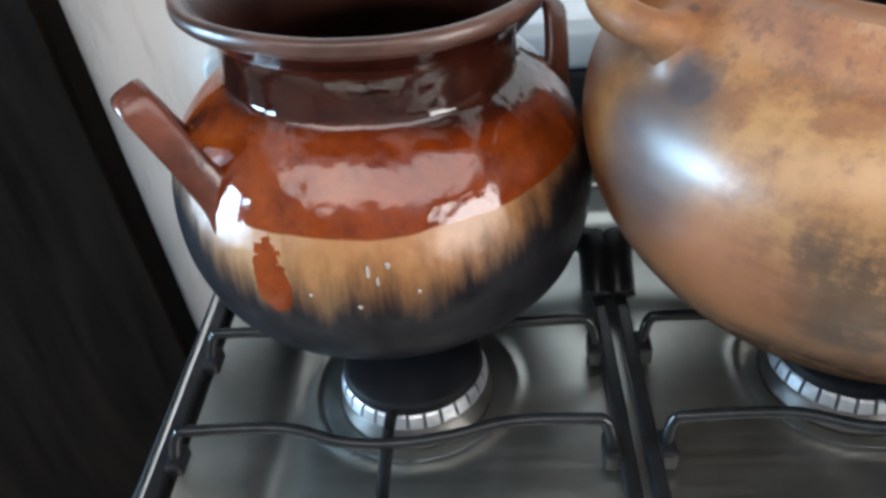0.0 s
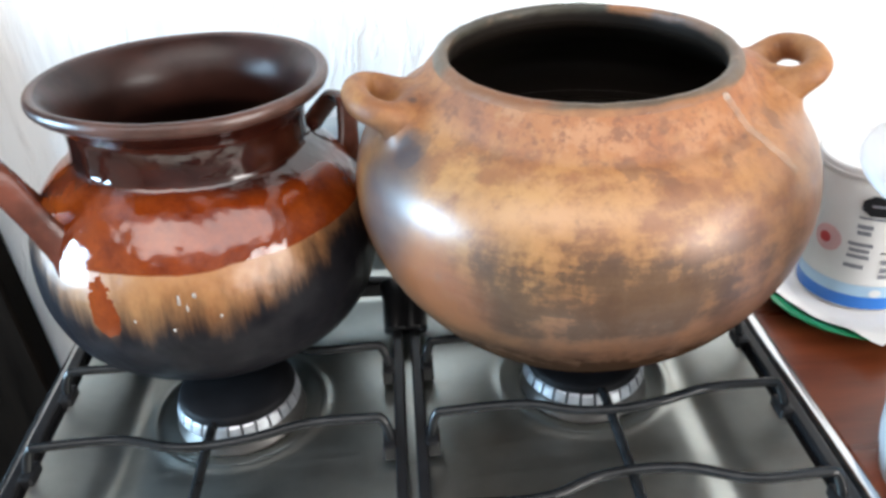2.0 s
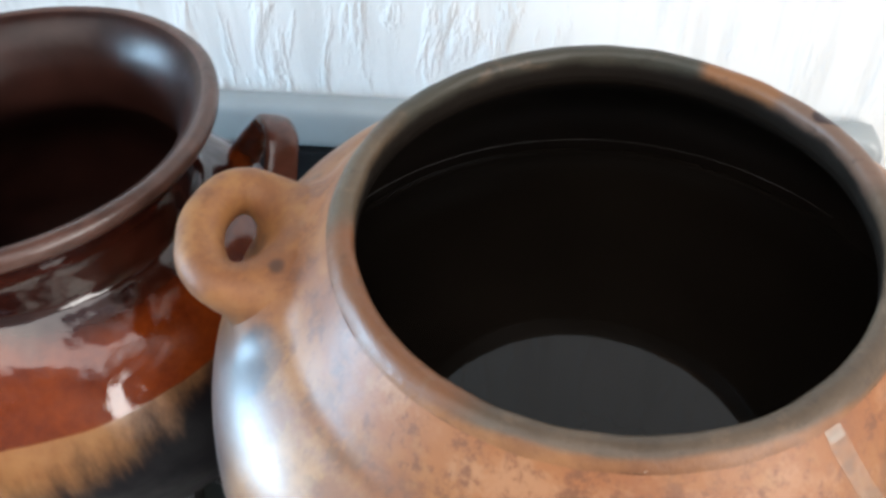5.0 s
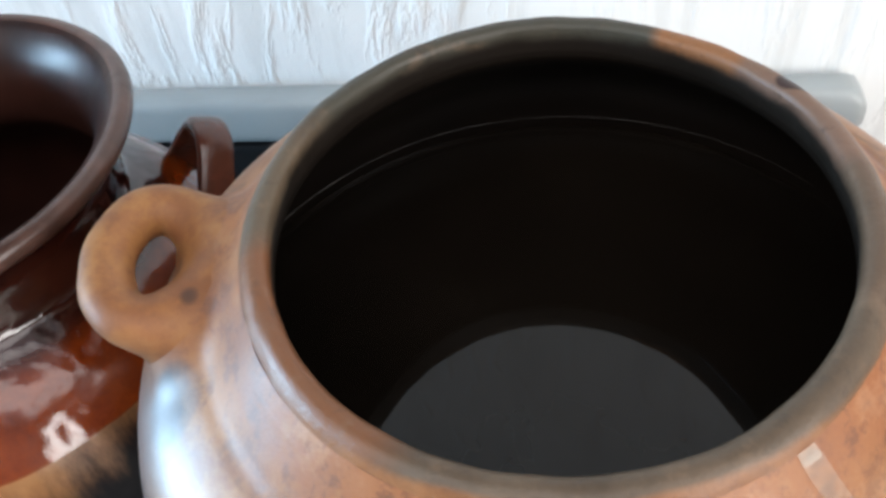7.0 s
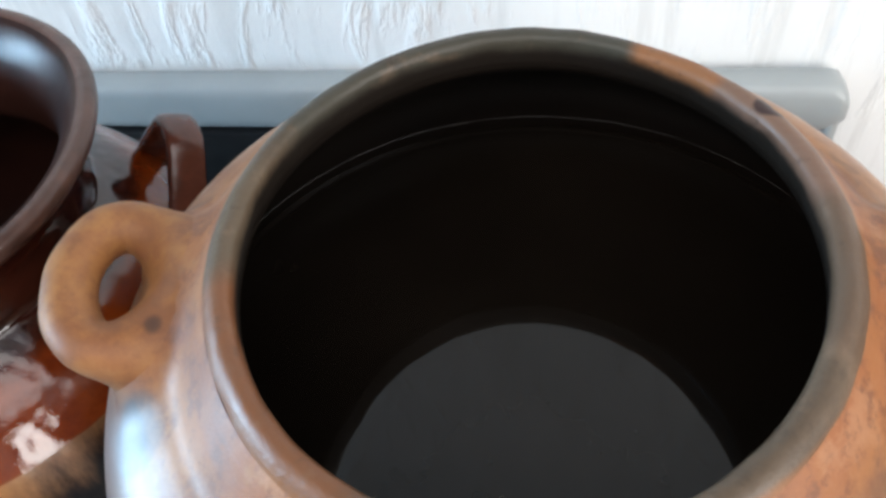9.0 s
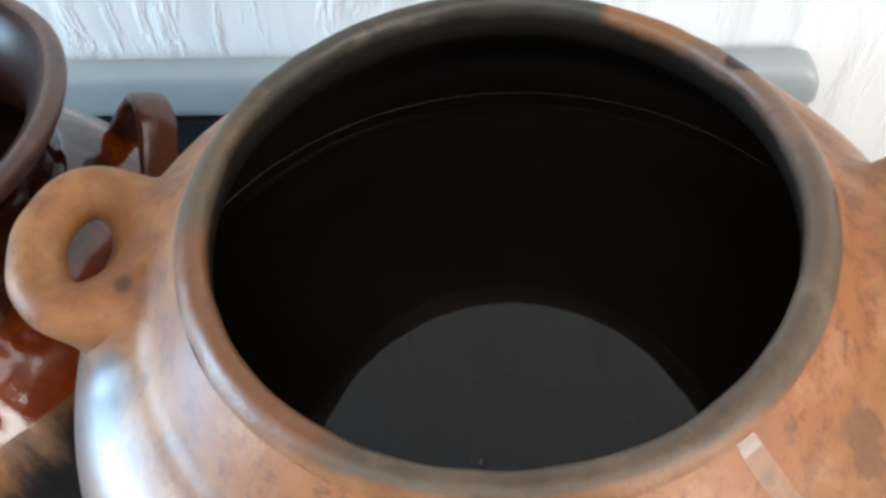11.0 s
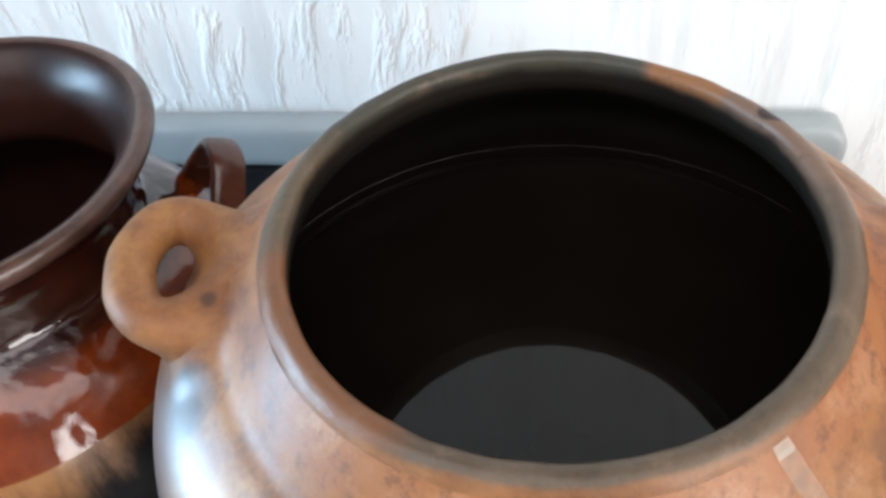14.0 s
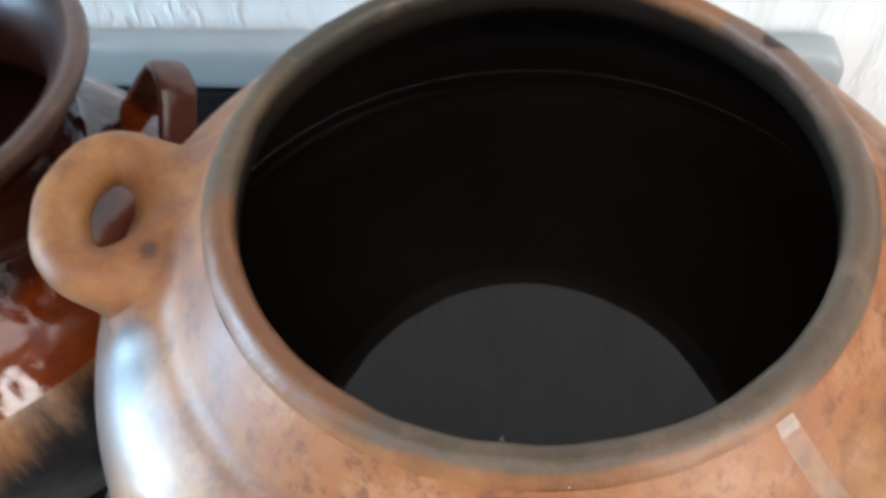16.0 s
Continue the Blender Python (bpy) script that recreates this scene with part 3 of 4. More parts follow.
def burner(x, y):
    b = part("burner", lathe([(0.030, -0.004), (0.0445, -0.004), (0.0435, -0.001), (0.0390, 0.002), (0.0380, 0.0062), (0.030, 0.0062)], 64), BURNT, stove)
    b.location = (x, y, HOB)
    part("burner_head", toothed_ring(), ALLOY, b, "pale alloy ring with flame slots", smooth=False)
    part("burner_cap", lathe(smooth_profile([(0.0005, 0.0255), (0.025, 0.0252), (0.036, 0.0238), (0.0388, 0.0212), (0.0380, 0.0180), (0.02, 0.0180)], 24), 64), MATTEBLACK, b, "black enamelled burner cap")


for bx in (-0.117, 0.122):
    for by in (0.062, -0.175):
        burner(bx, by)

for i in range(5):
    k = part("knob", lathe(smooth_profile([(0.0005, 0.022), (0.014, 0.0215), (0.017, 0.018), (0.018, 0.002), (0.0185, 0)], 20), 32), ENAMEL, stove, "black control knob")
    k.matrix_local = pose(-0.18 + 0.09 * i, -0.3305, 0.80, 90, 0, 0)


def grate(x_in, x_out, s):
    """One half of the pan support: two flat rails and bowed cross wires with turned-down ends."""
    g = thing("stove_grate", pose(0, 0, 0), "worn black wire pan support lying on the steel hob", "stove grate", "grates of the stove")
    lo, hi = min(x_in, x_out), max(x_in, x_out)
    rails = []
    for x in (x_in, x_out):
        w = 0.0038 if x == x_in else 0.004
        rails.append(part("rail", box(x - w, x + w, -0.27, 0.158, HOB + 0.0065, HOB + 0.0145), ENAMEL, g, "flat black rail", False, 0.0015))
    top = HOB + 0.0305
    for y, bow in ((0.079, 0.014), (0.006, -0.011), (-0.070, 0.015), (-0.145, -0.011), (-0.232, -0.01)):
        a, b = lo + 0.007, hi - 0.007
        w = b - a
        leg = 0.0125
        pts = [(a, y - 0.004, HOB + 0.0125), (a, y - 0.003, top - leg), (a + 0.0035, y, top - 0.0022), (a + 0.012, y, top), (a + 0.26 * w, y, top),
               (a + 0.40 * w, y + bow * 0.8, top - 0.001), (a + 0.52 * w, y + bow, top - 0.001), (a + 0.64 * w, y + bow * 0.75, top), (a + 0.78 * w, y, top),
               (b - 0.012, y, top), (b - 0.0035, y, top - 0.0022), (b, y - 0.003, top - leg), (b, y - 0.004, HOB + 0.0125)]
        part("cross_wire", tube(pts, 0.0032, 90, 10), WIRE, g)
        for x in (a, b):
            part("wire_foot", box(x - 0.0045, x + 0.0045, y - 0.012, y + 0.005, HOB + 0.0035, HOB + 0.016), ENAMEL, g, "black foot", False, 0.0018)
    part("back_wire", tube([(lo, 0.150, HOB + 0.012), (lo + 0.001, 0.152, top - 0.008), (lo + 0.012, 0.154, top), (lo + 0.11, 0.156, top), (hi - 0.012, 0.154, top),
                            (hi - 0.001, 0.152, top - 0.008), (hi, 0.150, HOB + 0.012)], 0.0082, 60, 10), ENAMEL, g)
    part("back_post", tube([(x_in, 0.118, HOB + 0.012), (x_in, 0.128, HOB + 0.020), (x_in, 0.140, HOB + 0.028), (x_in - s * -0.003, 0.152, HOB + 0.033)], 0.0100, 16, 10), ENAMEL, g, "thick black corner post")
    rx = s * 0.1255
    part("rod", tube([(rx, 0.020, top - 0.008), (rx, 0.008, top - 0.0062), (rx, -0.04, top - 0.0062), (rx, -0.13, top - 0.0062), (rx, -0.148, top - 0.008)], 0.0034, 30, 10), WIRE, g)
    part("rod", tube([(rx - s * 0.002, 0.066, top - 0.008), (rx - s * 0.002, 0.08, top - 0.0062), (rx - s * 0.002, 0.15, top - 0.002)], 0.0034, 20, 10), WIRE, g)
    return g


grate(-0.0065, -0.245, -1)
grate(0.0065, 0.245, 1)

# ---- the pots ----


def axis_pose(x, y, z, lean_x, lean_y):
    """Upright at the base, leaning by small slopes."""
    return Matrix.Translation((x, y, z)) @ Vector((0, 0, 1)).rotation_difference(Vector((lean_x, lean_y, 1))).to_matrix().to_4x4()


clay_pot = thing("clay_pot", axis_pose(0.1203, 0.0922, 0.931, 0.006, -0.036), "large round burnished ochre clay pot holding dark liquid", "clay pot")
OUT_B = [(0.0005, 0.0005), (0.030, 0.0015), (0.052, 0.007), (0.078, 0.020), (0.100, 0.036), (0.117, 0.054), (0.132, 0.078), (0.1408, 0.104), (0.1424, 0.124),
         (0.1385, 0.145), (0.1280, 0.161), (0.1135, 0.1720), (0.1070, 0.1757), (0.1042, 0.1780), (0.1014, 0.1812), (0.0966, 0.1870), (0.0926, 0.1918), (0.0899, 0.1952)]


def oval(bm):
    """The mouth came out slightly longer from front to back."""
    for v in bm.verts:
        k = min(1.0, max(0.0, (v.co.z - 0.160) / 0.032))
        v.co.y *= 1 + 0.026 * k * k * (3 - 2 * k)
    return bm


def roughen(bm, size, scale):
    for v in bm.verts:
        v.co += Vector((v.co.x, v.co.y, 0.0)).normalized() * (size * noise.noise(v.co * scale)) + Vector((0, 0, size * noise.noise(v.co * scale + Vector((9, 4, 1)))))
    return bm


part("rim", oval(roughen(lathe(smooth_profile([(0.0900, 0.1951), (0.0889, 0.1968), (0.0873, 0.1986), (0.0853, 0.1997), (0.0832, 0.1997), (0.0815, 0.1986), (0.0809, 0.1964), (0.0811, 0.1920), (0.0818, 0.1880)], 44), 200, 0.012, 3.0), 0.0004, 90)), LIP, clay_pot, "smoke-darkened rounded lip")
part("inside", oval(lathe(smooth_profile([(0.0817, 0.1884), (0.0826, 0.1850), (0.0860, 0.1815), (0.0960, 0.1735), (0.112, 0.163), (0.1235, 0.151), (0.130, 0.138), (0.132, 0.120), (0.127, 0.090), (0.108, 0.056),
                                     (0.070, 0.025), (0.030, 0.012), (0.0005, 0.010)], 60), 128, 0.012, 3.0)), INSIDE, clay_pot, "black inside of the pot")


PROFILE_B = smooth_profile(OUT_B, 400)
LINE_B = np.array([q for q in PROFILE_B if q[1] > 0.09])
EAR_TUBE, EAR_BLEND = 0.0082, 0.0170


def ear_line(s, n=72):
    """Middle line of a loop handle, lying nearly level beside the shoulder."""
    if s < 0:
        out, along, c = np.array((-0.95, -0.17, 0.26)), np.array((-0.17, 0.98, 0.02)), np.array((-0.1226, -0.0112, 0.1800))
    else:
        out, along, c = np.array((0.95, -0.02, 0.30)), np.array((0.02, 0.99, 0.04)), np.array((0.1240, -0.0020, 0.1815))
    t = np.linspace(0, 2 * math.pi, n, endpoint=False)[:, None]
    inward = np.maximum(0.0, -np.cos(t))
    return c + out * (0.0138 * np.cos(t) - 0.006 * inward ** 2) + along * (0.0232 * np.sin(t)), out * np.cos(t) + along * np.sin(t), np.cross(out, along)


def joined(p, mids):
    """Distance to the turned wall and the loop, run together as wet clay is; and the two apart."""
    p = np.asarray(p)
    ring = np.sqrt(((p[:, None, :] - mids[None]) ** 2).sum(2)).min(1) - EAR_TUBE
    rz = np.stack([np.hypot(p[:, 0], p[:, 1]), p[:, 2]], 1)
    d = np.sqrt(((rz[:, None, :] - LINE_B[None]) ** 2).sum(2))
    i = d.argmin(1)
    j = np.clip(i, 1, len(LINE_B) - 2)
    way = LINE_B[j + 1] - LINE_B[j - 1]
    away = rz - LINE_B[j]
    wall = (away[:, 0] * way[:, 1] - away[:, 1] * way[:, 0]) / np.hypot(way[:, 0], way[:, 1])
    wall = np.where(np.abs(wall) < d.min(1) * 0.6, d.min(1), wall)
    h = np.maximum(EAR_BLEND - np.abs(ring - wall), 0) / EAR_BLEND
    return np.minimum(ring, wall) - h * h * EAR_BLEND / 4, ring, wall


def reach(p, way, mids, first, last, steps=30):
    """How far along each way the run-together surface lies."""
    dist, found, before = np.full(len(p), last), np.zeros(len(p), bool), None
    step = (last - first) / (steps - 1)
    for k in np.linspace(first, last, steps):
        f, _, _ = joined(p + way * k, mids)
        hit = (f >= 0) & ~found
        back = 0.0 if before is None else step * f / np.maximum(f - before, 1e-9)
        dist = np.where(hit, k - np.clip(back, 0, step), dist)
        found |= hit
        before = f
    return dist


def pot_wall():
    """The turned wall, drawn out where the loops join it."""
    bm = oval(lathe(smooth_profile(OUT_B, 230), 360, 0.012, 3.0))
    bm.normal_update()
    for s in (-1, 1):
        mids = ear_line(s, 220)[0]
        near = [v for v in bm.verts if v.co.x * s > 0.05 and 0.130 < v.co.z < 0.1945 and abs(v.co.y) < 0.085]
        p = np.array([v.co for v in near])
        way = np.array([(v.normal if v.normal.xy.dot(v.co.xy) > 0 else -v.normal) for v in near])
        base = p.copy()
        # the loop is shaped on the even wall
        f, ring, wall = joined(base, mids)
        k = reach(base - way * wall[:, None], way, mids, 0.0, 0.0105)
        k = np.where(ring < -0.001, np.minimum(k, 0.0075), k)
        for v, w, d in zip(near, way, k):
            v.co += Vector(w) * (float(d) * min(1.0, max(0.0, (0.1945 - v.co.z) / 0.006)))
        soft = [v for v in near if v.co.z < 0.190]
        for _ in range(22):
            bmesh.ops.smooth_vert(bm, verts=soft, factor=0.5, use_axis_x=True, use_axis_y=True, use_axis_z=True)
    return bm


def ear(s):
    """Loop handle: a thick ring beside the shoulder whose roots spread into the wall."""
    mids, radial, normal = ear_line(s)
    dense = ear_line(s, 220)[0]
    n, sides = len(mids), 28
    p, way = [], []
    for i in range(n):
        for j in range(sides):
            u = 2 * math.pi * j / sides
            p.append(mids[i])
            way.append(radial[i] * math.cos(u) + normal * math.sin(u))
    p, way = np.array(p), np.array(way)
    way /= np.linalg.norm(way, axis=1)[:, None]
    k = reach(p, way, dense, 0.003, 0.0150)
    q = p + way * k[:, None]
    _, ring, wall = joined(q, dense)
    q -= way * (0.0009 * np.clip((ring - wall) / 0.003, 0, 1))[:, None]
    bm, vs = bmesh.new(), []
    for i, c in enumerate(q):
        c = Vector(c)
        c += way_noise(c, s)
        r, w = math.hypot(c.x, c.y), wall_radius(min(c.z, 0.193)) - 0.0035
        if r < w:
            c.x, c.y = c.x * w / r, c.y * w / r
            c.z = min(c.z, 0.192)
        vs.append(bm.verts.new(c))
    for i in range(n):
        for j in range(sides):
            a, b = i * sides, (i + 1) % n * sides
            bm.faces.new((vs[a + j], vs[a + (j + 1) % sides], vs[b + (j + 1) % sides], vs[b + j]))
    return bm


def way_noise(c, s):
    return Vector((s, 0, 0.4)) * (0.0006 * noise.noise(c * 70))


def wall_radius(z):
    return min(PROFILE_B, key=lambda rz: abs(rz[1] - z) + (10 if rz[1] < 0.02 and z > 0.05 else 0))[0]


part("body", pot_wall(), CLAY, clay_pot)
part("handle", ear(-1), HANDCLAY, clay_pot)
part("handle", ear(1), HANDCLAY, clay_pot)


def uneven(a, z, wobble, seed):
    return 1 + wobble * noise.noise((math.cos(a) * 1.3 + seed, math.sin(a) * 1.3, z * 9))


def streak(z0, z1, half, mat, lift, label):
    """A strip of old tape from the lip down the shoulder."""
    bm = bmesh.new()
    rows = []
    for r, z in smooth_profile(OUT_B, 400):
        if z0 < z < z1 and r > 0.06:
            k = (0.1950 - z) / 0.03
            a = math.atan2(-0.0698, 0.0564) + 0.085 * k
            w = half / r
            r *= uneven(a, z, 0.012, 3.0)
            rows.append([bm.verts.new(((r + up) * math.cos(a + d), (r + up) * math.sin(a + d), z)) for d, up in ((-w, lift), (-w * 0.4, lift), (w * 0.4, lift), (w, lift))])
    for p, q in zip(rows, rows[1:]):
        for j in range(3):
            bm.faces.new((p[j], p[j + 1], q[j + 1], q[j]))
    return part("tape", oval(bm), mat, clay_pot, label)


streak(0.1560, 0.1935, 0.0030, TAPE, 0.0003, "yellowed strip of clear tape")
streak(0.1920, 0.1962, 0.0026, TAPEEND, 0.0005, "whitish doubled end of tape")

bm = box(-0.0016, 0.0016, -0.0003, 0.0003, -0.0003, 0.0003)
part("nick", bm, FLECKWHITE, clay_pot, "small white nick in the lip").matrix_local = pose(0.0106, -0.0908, 0.1958, -40, 0, 6)

broth = tagged(part("broth", lathe([(0.0005, 0), (0.06, 0.0), (0.128, 0.0), (0.1300, 0.0006), (0.1312, 0.0016)], 128), BROTH), "dark still liquid filling the clay pot", "liquid")
broth.location = (0.1212, 0.0876, 1.0482)

# pale arcs standing in for the bright glint along the waterline
for a0, a1, thick in ((104, 141, 0.00018), (140.5, 165, 0.00028), (40, 104.5, 0.00011)):
    arc = [(0.1306 * math.cos(radians(a0 + (a1 - a0) * i / 9)), 0.1306 * math.sin(radians(a0 + (a1 - a0) * i / 9)), 0.0071) for i in range(10)]
    part("waterline_arc", tube(arc, thick, 40, 6), WATERGLINT, broth, "thin pale line above the liquid, standing in for the waterline glint")

bm = bmesh.new()
bmesh.ops.create_icosphere(bm, subdivisions=2, radius=1.0)
for v in bm.verts:
    k = 1 + 0.4 * noise.noise(v.co * 1.6)
    v.co = Vector((v.co.x * 0.0009 * k, v.co.y * 0.0013 * k, v.co.z * 0.0004))
part("floating_speck", bm, TAPEEND, broth, "tiny pale speck floating on the liquid").location = (-0.0050, -0.0461, 0.0002)

glazed_pot = thing("glazed_pot", axis_pose(-0.1298, 0.1215, 0.931, 0.03, 0.002), "brown glazed clay pot with sooty base and two strap handles", "clay pot")
OUT_A = [(0.0005, 0.0005), (0.040, 0.0015), (0.066, 0.006), (0.088, 0.0185), (0.104, 0.036), (0.1120, 0.057), (0.1140, 0.078), (0.1110, 0.099), (0.1030, 0.117), (0.0910, 0.132),
         (0.0800, 0.1415), (0.0745, 0.1465), (0.0735, 0.153), (0.0735, 0.163), (0.0765, 0.172), (0.0835, 0.1785), (0.0885, 0.1825)]
part("body", lathe(smooth_profile(OUT_A, 100), 128, 0.02, 9.0), GLAZE, glazed_pot)
part("rim", lathe(smooth_profile([(0.0884, 0.1822), (0.0910, 0.1855), (0.0908, 0.1893), (0.0886, 0.1911), (0.0862, 0.1910), (0.0845, 0.1902)], 36), 128, 0.02, 9.0), LIPGLAZE, glazed_pot, "rolled lip with worn glaze, tinted paler for reflected sky")
part("inside", lathe(smooth_profile([(0.0846, 0.1903), (0.0815, 0.1882), (0.0770, 0.1830), (0.0725, 0.1755), (0.0690, 0.165), (0.0690, 0.150), (0.078, 0.138), (0.095, 0.118), (0.1045, 0.096), (0.107, 0.075), (0.103, 0.052), (0.085, 0.026),
                                     (0.05, 0.012), (0.0005, 0.009)], 60), 128, 0.02, 9.0), DARKGLAZE, glazed_pot, "dark glazed inside")


def strap_arch(azimuth, rise):
    """Flat strap bent into a narrow arch that stands on the shoulder, both feet spread on it."""
    a = radians(azimuth)
    d, side, z = Vector((math.cos(a), math.sin(a), 0)), Vector((-math.sin(a), math.cos(a), 0)), Vector((0, 0, 1))
    up = (d * 0.42 + z * 0.91).normalized()
    across = side.cross(up).normalized()
    base = d * 0.0985 + z * 0.1165
    line = spline([base + side * t + up * h for t, h in ((-0.034, -0.014), (-0.030, -0.004), (-0.0235, 0.30 * rise), (-0.0155, 0.68 * rise), (-0.0095, 0.92 * rise), (-0.004, rise),
                                                          (0.004, rise), (0.0095, 0.92 * rise), (0.0155, 0.68 * rise), (0.0235, 0.30 * rise), (0.030, -0.004), (0.034, -0.014))], 72)
    bm, rings = bmesh.new(), []
    for i, p in enumerate(line):
        t = (line[min(i + 1, 71)] - line[max(i - 1, 0)]).normalized()
        u = t.cross(across).normalized()
        k = 1 + 0.6 * max(0, 1 - 5 * i / 71) ** 2 + 0.6 * max(0, 1 - 5 * (1 - i / 71)) ** 2
        n = 0.0006 * noise.noise(p * 80)
        ring = []
        for j in range(16):
            c, s = math.cos(2 * math.pi * j / 16), math.sin(2 * math.pi * j / 16)
            ring.append(bm.verts.new(p + across * ((0.0085 + n) * k * math.copysign(abs(c) ** 0.55, c)) + u * (0.0034 * k * math.copysign(abs(s) ** 0.8, s))))
        rings.append(ring)
    for p, q in zip(rings, rings[1:]):
        for j in range(16):
            bm.faces.new((p[j], p[(j + 1) % 16], q[(j + 1) % 16], q[j]))
    bm.faces.new(rings[0])
    bm.faces.new(rings[-1])
    return bm


for az, rise in ((35, 0.034), (213, 0.047)):
    part("handle", strap_arch(az, rise), HANDLEGLAZE, glazed_pot)

# white paint flecks on the sooty belly
PROFILE_A = smooth_profile(OUT_A, 300)
FLECK = plain("white_paint_fleck", (0.30, 0.27, 0.24), 0.45, 0, 0.1, 80, 0)
for az, h, w, tall in ((-76.5, 0.0825, 0.0012, 0.0014), (-90.0, 0.0770, 0.0014, 0.0013), (-87.5, 0.0950, 0.0011, 0.0052), (-85.5, 0.0900, 0.0010, 0.0030), (-83.0, 0.0975, 0.0016, 0.0022), (-101.0, 0.0830, 0.0012, 0.0010)):
    r = min(PROFILE_A, key=lambda rz: abs(rz[1] - h) + (10 if rz[0] < 0.08 else 0))[0]
    r *= uneven(radians(az), h, 0.02, 9.0)
    bm = bmesh.new()
    bmesh.ops.create_icosphere(bm, subdivisions=2, radius=1.0)
    for v in bm.verts:
        k = 1 + 0.35 * noise.noise(v.co * 1.7 + Vector((h * 100, az, 0)))
        v.co = Vector((v.co.x * w * 0.75 * k, v.co.y * 0.0008, v.co.z * tall * 0.8 * k))
    f = part("paint_fleck", bm, FLECK, glazed_pot, "white fleck of paint")
    f.matrix_local = pose(r * math.cos(radians(az)), r * math.sin(radians(az)), h, 0, 0, az + 90)

# ---- the table beside the stove ----
table = thing("side_table", pose(0, 0, 0), "red-brown wooden table pushed against the stove", "table")
part("tabletop", box(0.268, 1.25, -0.75, 0.308, 0.868, 0.899), TABLE, table, "", False, 0.003)
for lx in (0.31, 1.2):
    for ly in (-0.7, 0.26):
        part("leg", box(lx - 0.025, lx + 0.025, ly - 0.025, ly + 0.025, 0, 0.867), TABLE, table, "", False, 0.003)

plate = thing("green_plate", pose(0.352, 0.128, 0.899), "small green plastic plate under a paper napkin", "plate")
part("dish", lathe(smooth_profile([(0.0005, 0.001), (0.040, 0.001), (0.052, 0.004), (0.066, 0.010), (0.0715, 0.0118), (0.0715, 0.0132), (0.065, 0.0122), (0.051, 0.0062), (0.0005, 0.0035)], 50), 72), GREENPLASTIC, plate)


def napkin():
    bm = bmesh.new()
    n = 30
    rows = []
    for j in range(n + 1):
        row = []
        for i in range(n + 1):
            x, y = (i / n - 0.5) * 0.118, (j / n - 0.5) * 0.118
            d = math.hypot(x, y)
            z = 0.0045 + 0.0095 * min(1.0, max(0.0, (d - 0.048) / 0.020)) + 0.0022 * noise.noise((x * 60, y * 60, 2.0)) * (d > 0.046)
            row.append(bm.verts.new((x, y, z + 0.0012)))
        rows.append(row)
    for j in range(n):
        for i in range(n):
            bm.faces.new((rows[j][i], rows[j][i + 1], rows[j + 1][i + 1], rows[j + 1][i]))
    return bm


nap = tagged(part("napkin", napkin(), PAPER), "white paper napkin lying crumpled on a green plate", "napkin")
nap.matrix_world = pose(0.352, 0.128, 0.900, 0, 0, 28)

tub = thing("plastic_tub", pose(0.356, 0.140, 0.9062) @ Matrix.Scale(0.84, 4), "white plastic tub with a blue-banded printed label", "tub")
R_T = 0.0495
part("body", lathe(smooth_profile([(0.0005, 0.0005), (0.044, 0.0008), (R_T, 0.006), (R_T, 0.03), (R_T, 0.10), (R_T, 0.128), (0.048, 0.1295), (0.0005, 0.1295)], 70), 64), WHITEPLASTIC, tub)
part("lid", lathe(smooth_profile([(0.0500, 0.126), (0.0512, 0.127), (0.0512, 0.1345), (0.0495, 0.1365), (0.0470, 0.1360), (0.0455, 0.1345), (0.0005, 0.1345)], 40), 64), WHITEPLASTIC, tub, "white snap-on lid")


def curved(a0, a1, z0, z1, lift, n=10):
    """A patch of label on the bottle's side."""
    bm = bmesh.new()
    rows = [[bm.verts.new(((R_T + lift) * math.cos(radians(a0 + (a1 - a0) * i / n)), (R_T + lift) * math.sin(radians(a0 + (a1 - a0) * i / n)), z)) for i in range(n + 1)] for z in (z0, z1)]
    for i in range(n):
        bm.faces.new((rows[0][i], rows[0][i + 1], rows[1][i + 1], rows[1][i]))
    return bm


label = part("label", curved(-250, 20, 0.0275, 0.125, 0.0006, 60), LABELWHITE, tub, "white printed label")
part("blue_band", curved(-250, 20, 0.003, 0.0155, 0.0006, 60), LABELBLUE, tub, "bright blue base band")
part("pale_band", curved(-250, 20, 0.0158, 0.0270, 0.0009, 60), LABELPALE, tub, "pale blue band")
A0 = -118
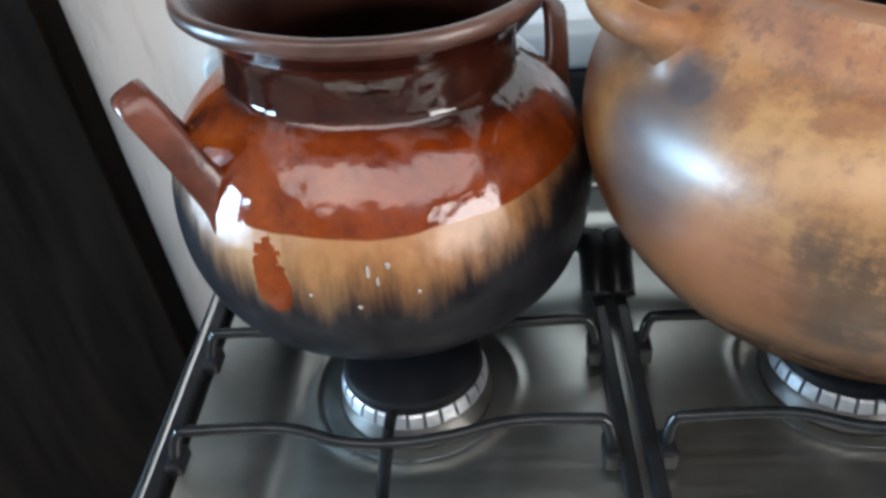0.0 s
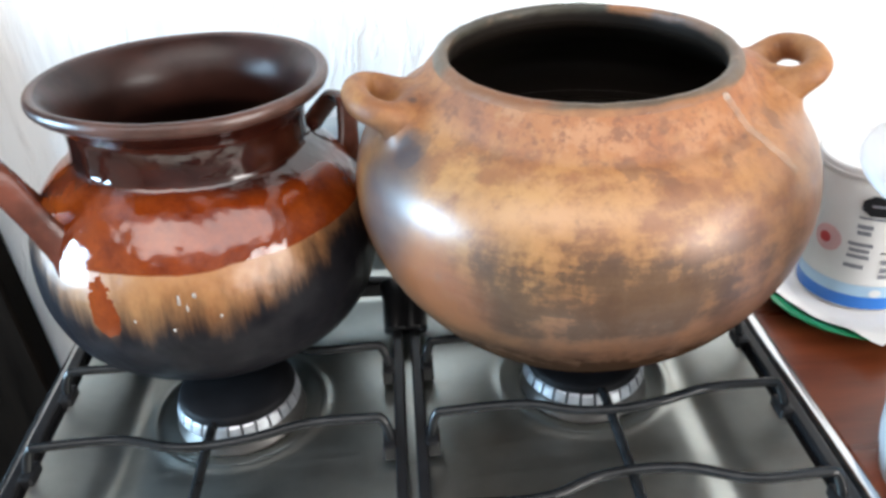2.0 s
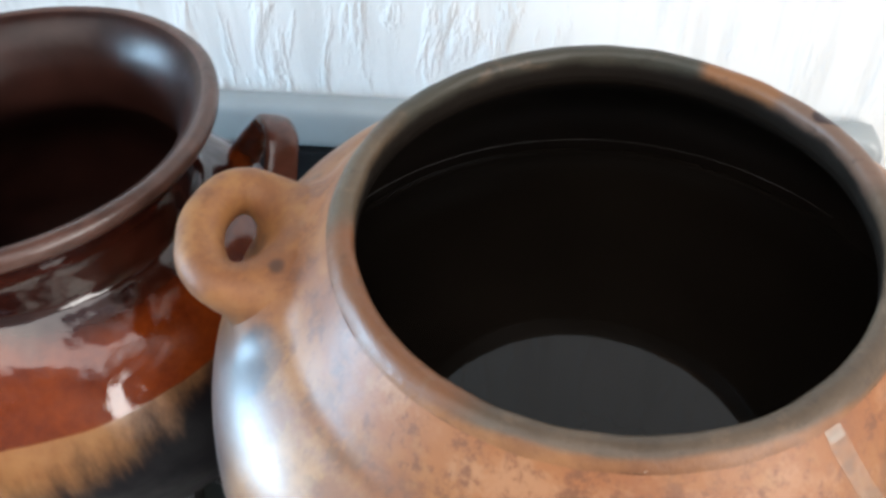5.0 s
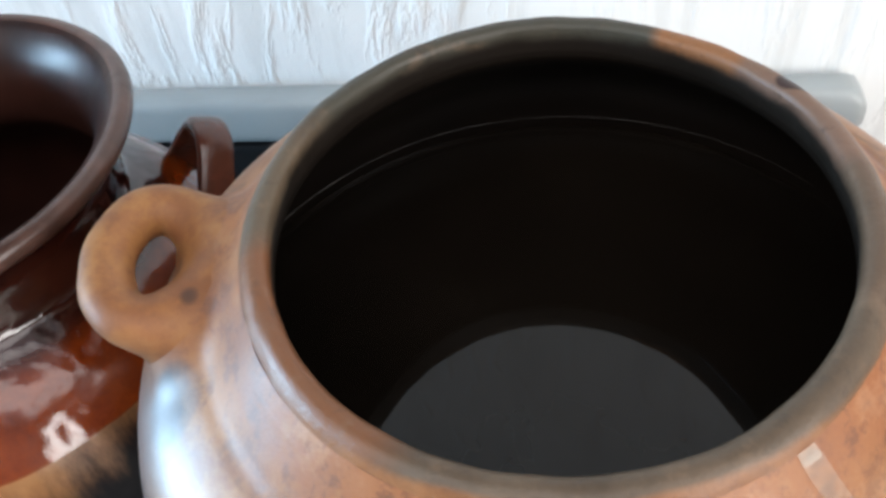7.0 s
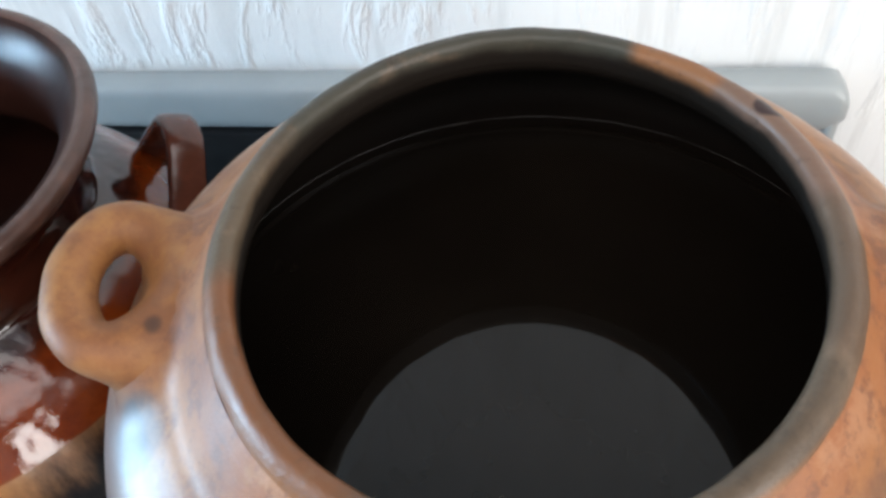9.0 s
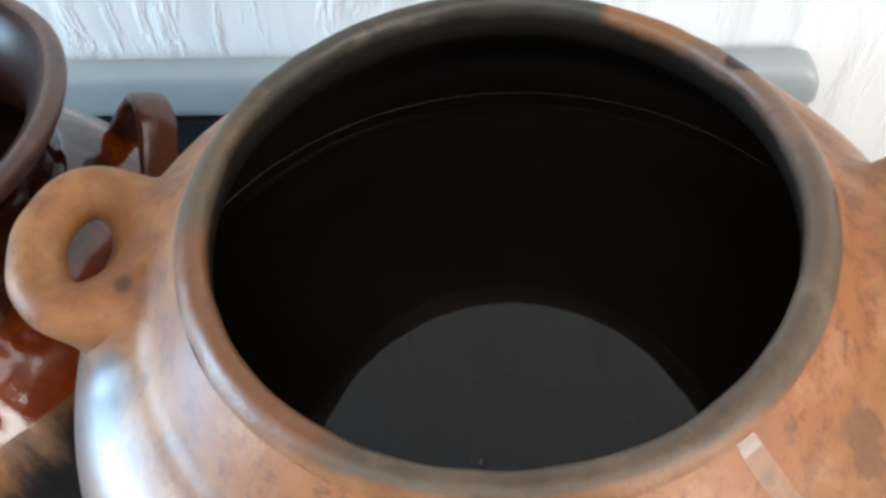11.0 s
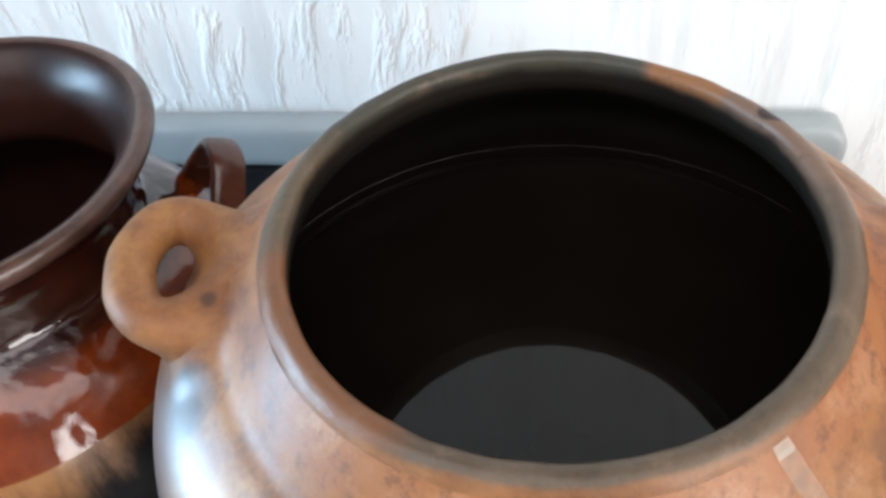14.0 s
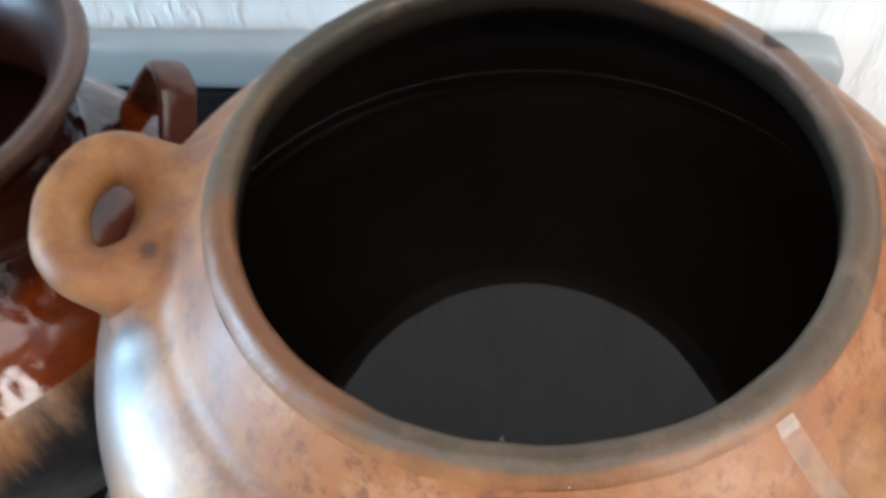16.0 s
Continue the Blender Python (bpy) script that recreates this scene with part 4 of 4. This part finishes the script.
# printed marks: bars in place of small print
for da, w, z0, z1, mat in ((-6, 7, 0.083, 0.087, LABELGREY), (-6, 6, 0.077, 0.081, LABELGREY), (-7, 11, 0.066, 0.0695, LABELGREY), (-7, 9, 0.060, 0.0635, LABELGREY), (-7, 10, 0.054, 0.0575, LABELGREY),
                           (-9, 9, 0.044, 0.048, LABELGREY), (24, 12, 0.061, 0.0622, LABELBLACK), (24, 9, 0.050, 0.055, LABELGREY), (24, 9, 0.042, 0.047, LABELGREY), (24, 9, 0.036, 0.040, LABELGREY),
                           (0, 13, 0.0925, 0.0945, LABELGREY)):
    part("print_bar", curved(A0 + da - w, A0 + da + w, z0, z1, 0.0014, 6), mat, label)


def disc_mark(a, z, rad, sides, squash, lift):
    bm = bmesh.new()
    vs = []
    for i in range(sides):
        t = 2 * math.pi * (i + 0.5) / sides
        aa = radians(a) + rad * math.cos(t) / R_T
        vs.append(bm.verts.new(((R_T + lift) * math.cos(aa), (R_T + lift) * math.sin(aa), z + rad * squash * math.sin(t))))
    bm.faces.new(vs)
    return bm


part("warning_mark", disc_mark(A0 + 2, 0.106, 0.0135, 8, 0.75, 0.0030), LABELBLACK, label, "black eight-sided mark")
part("print_bar", disc_mark(A0 + 2, 0.1065, 0.008, 4, 0.2, 0.0036), LABELGREY, label)
part("badge", disc_mark(A0 - 38, 0.066, 0.0125, 24, 1.0, 0.0024), LABELPINK, label, "pink round badge")
part("badge_dot", disc_mark(A0 - 40, 0.066, 0.0055, 7, 1.0, 0.0030), LABELRED, label, "red mark")
part("seal", disc_mark(A0 + 16, 0.021, 0.005, 16, 0.8, 0.0022), WHITEPLASTIC, label, "small white dot")

tubw = thing("plastic_container", pose(0.3262, -0.0600, 0.899), "open tall milky white plastic container on the table", "container")
part("wall", lathe(smooth_profile([(0.0005, 0.001), (0.044, 0.001), (0.0505, 0.006), (0.0560, 0.06), (0.0640, 0.13), (0.0735, 0.1885), (0.0745, 0.1960), (0.0730, 0.1960), (0.0625, 0.13), (0.0545, 0.06), (0.0485, 0.008), (0.0005, 0.004)], 80), 72), MILKY, tubw)
part("rim", lathe(smooth_profile([(0.0735, 0.1910), (0.0905, 0.1920), (0.0965, 0.1950), (0.0958, 0.1990), (0.0905, 0.2000), (0.0800, 0.1985), (0.0730, 0.1965)], 30), 72), MILKY, tubw, "thick rolled rim")
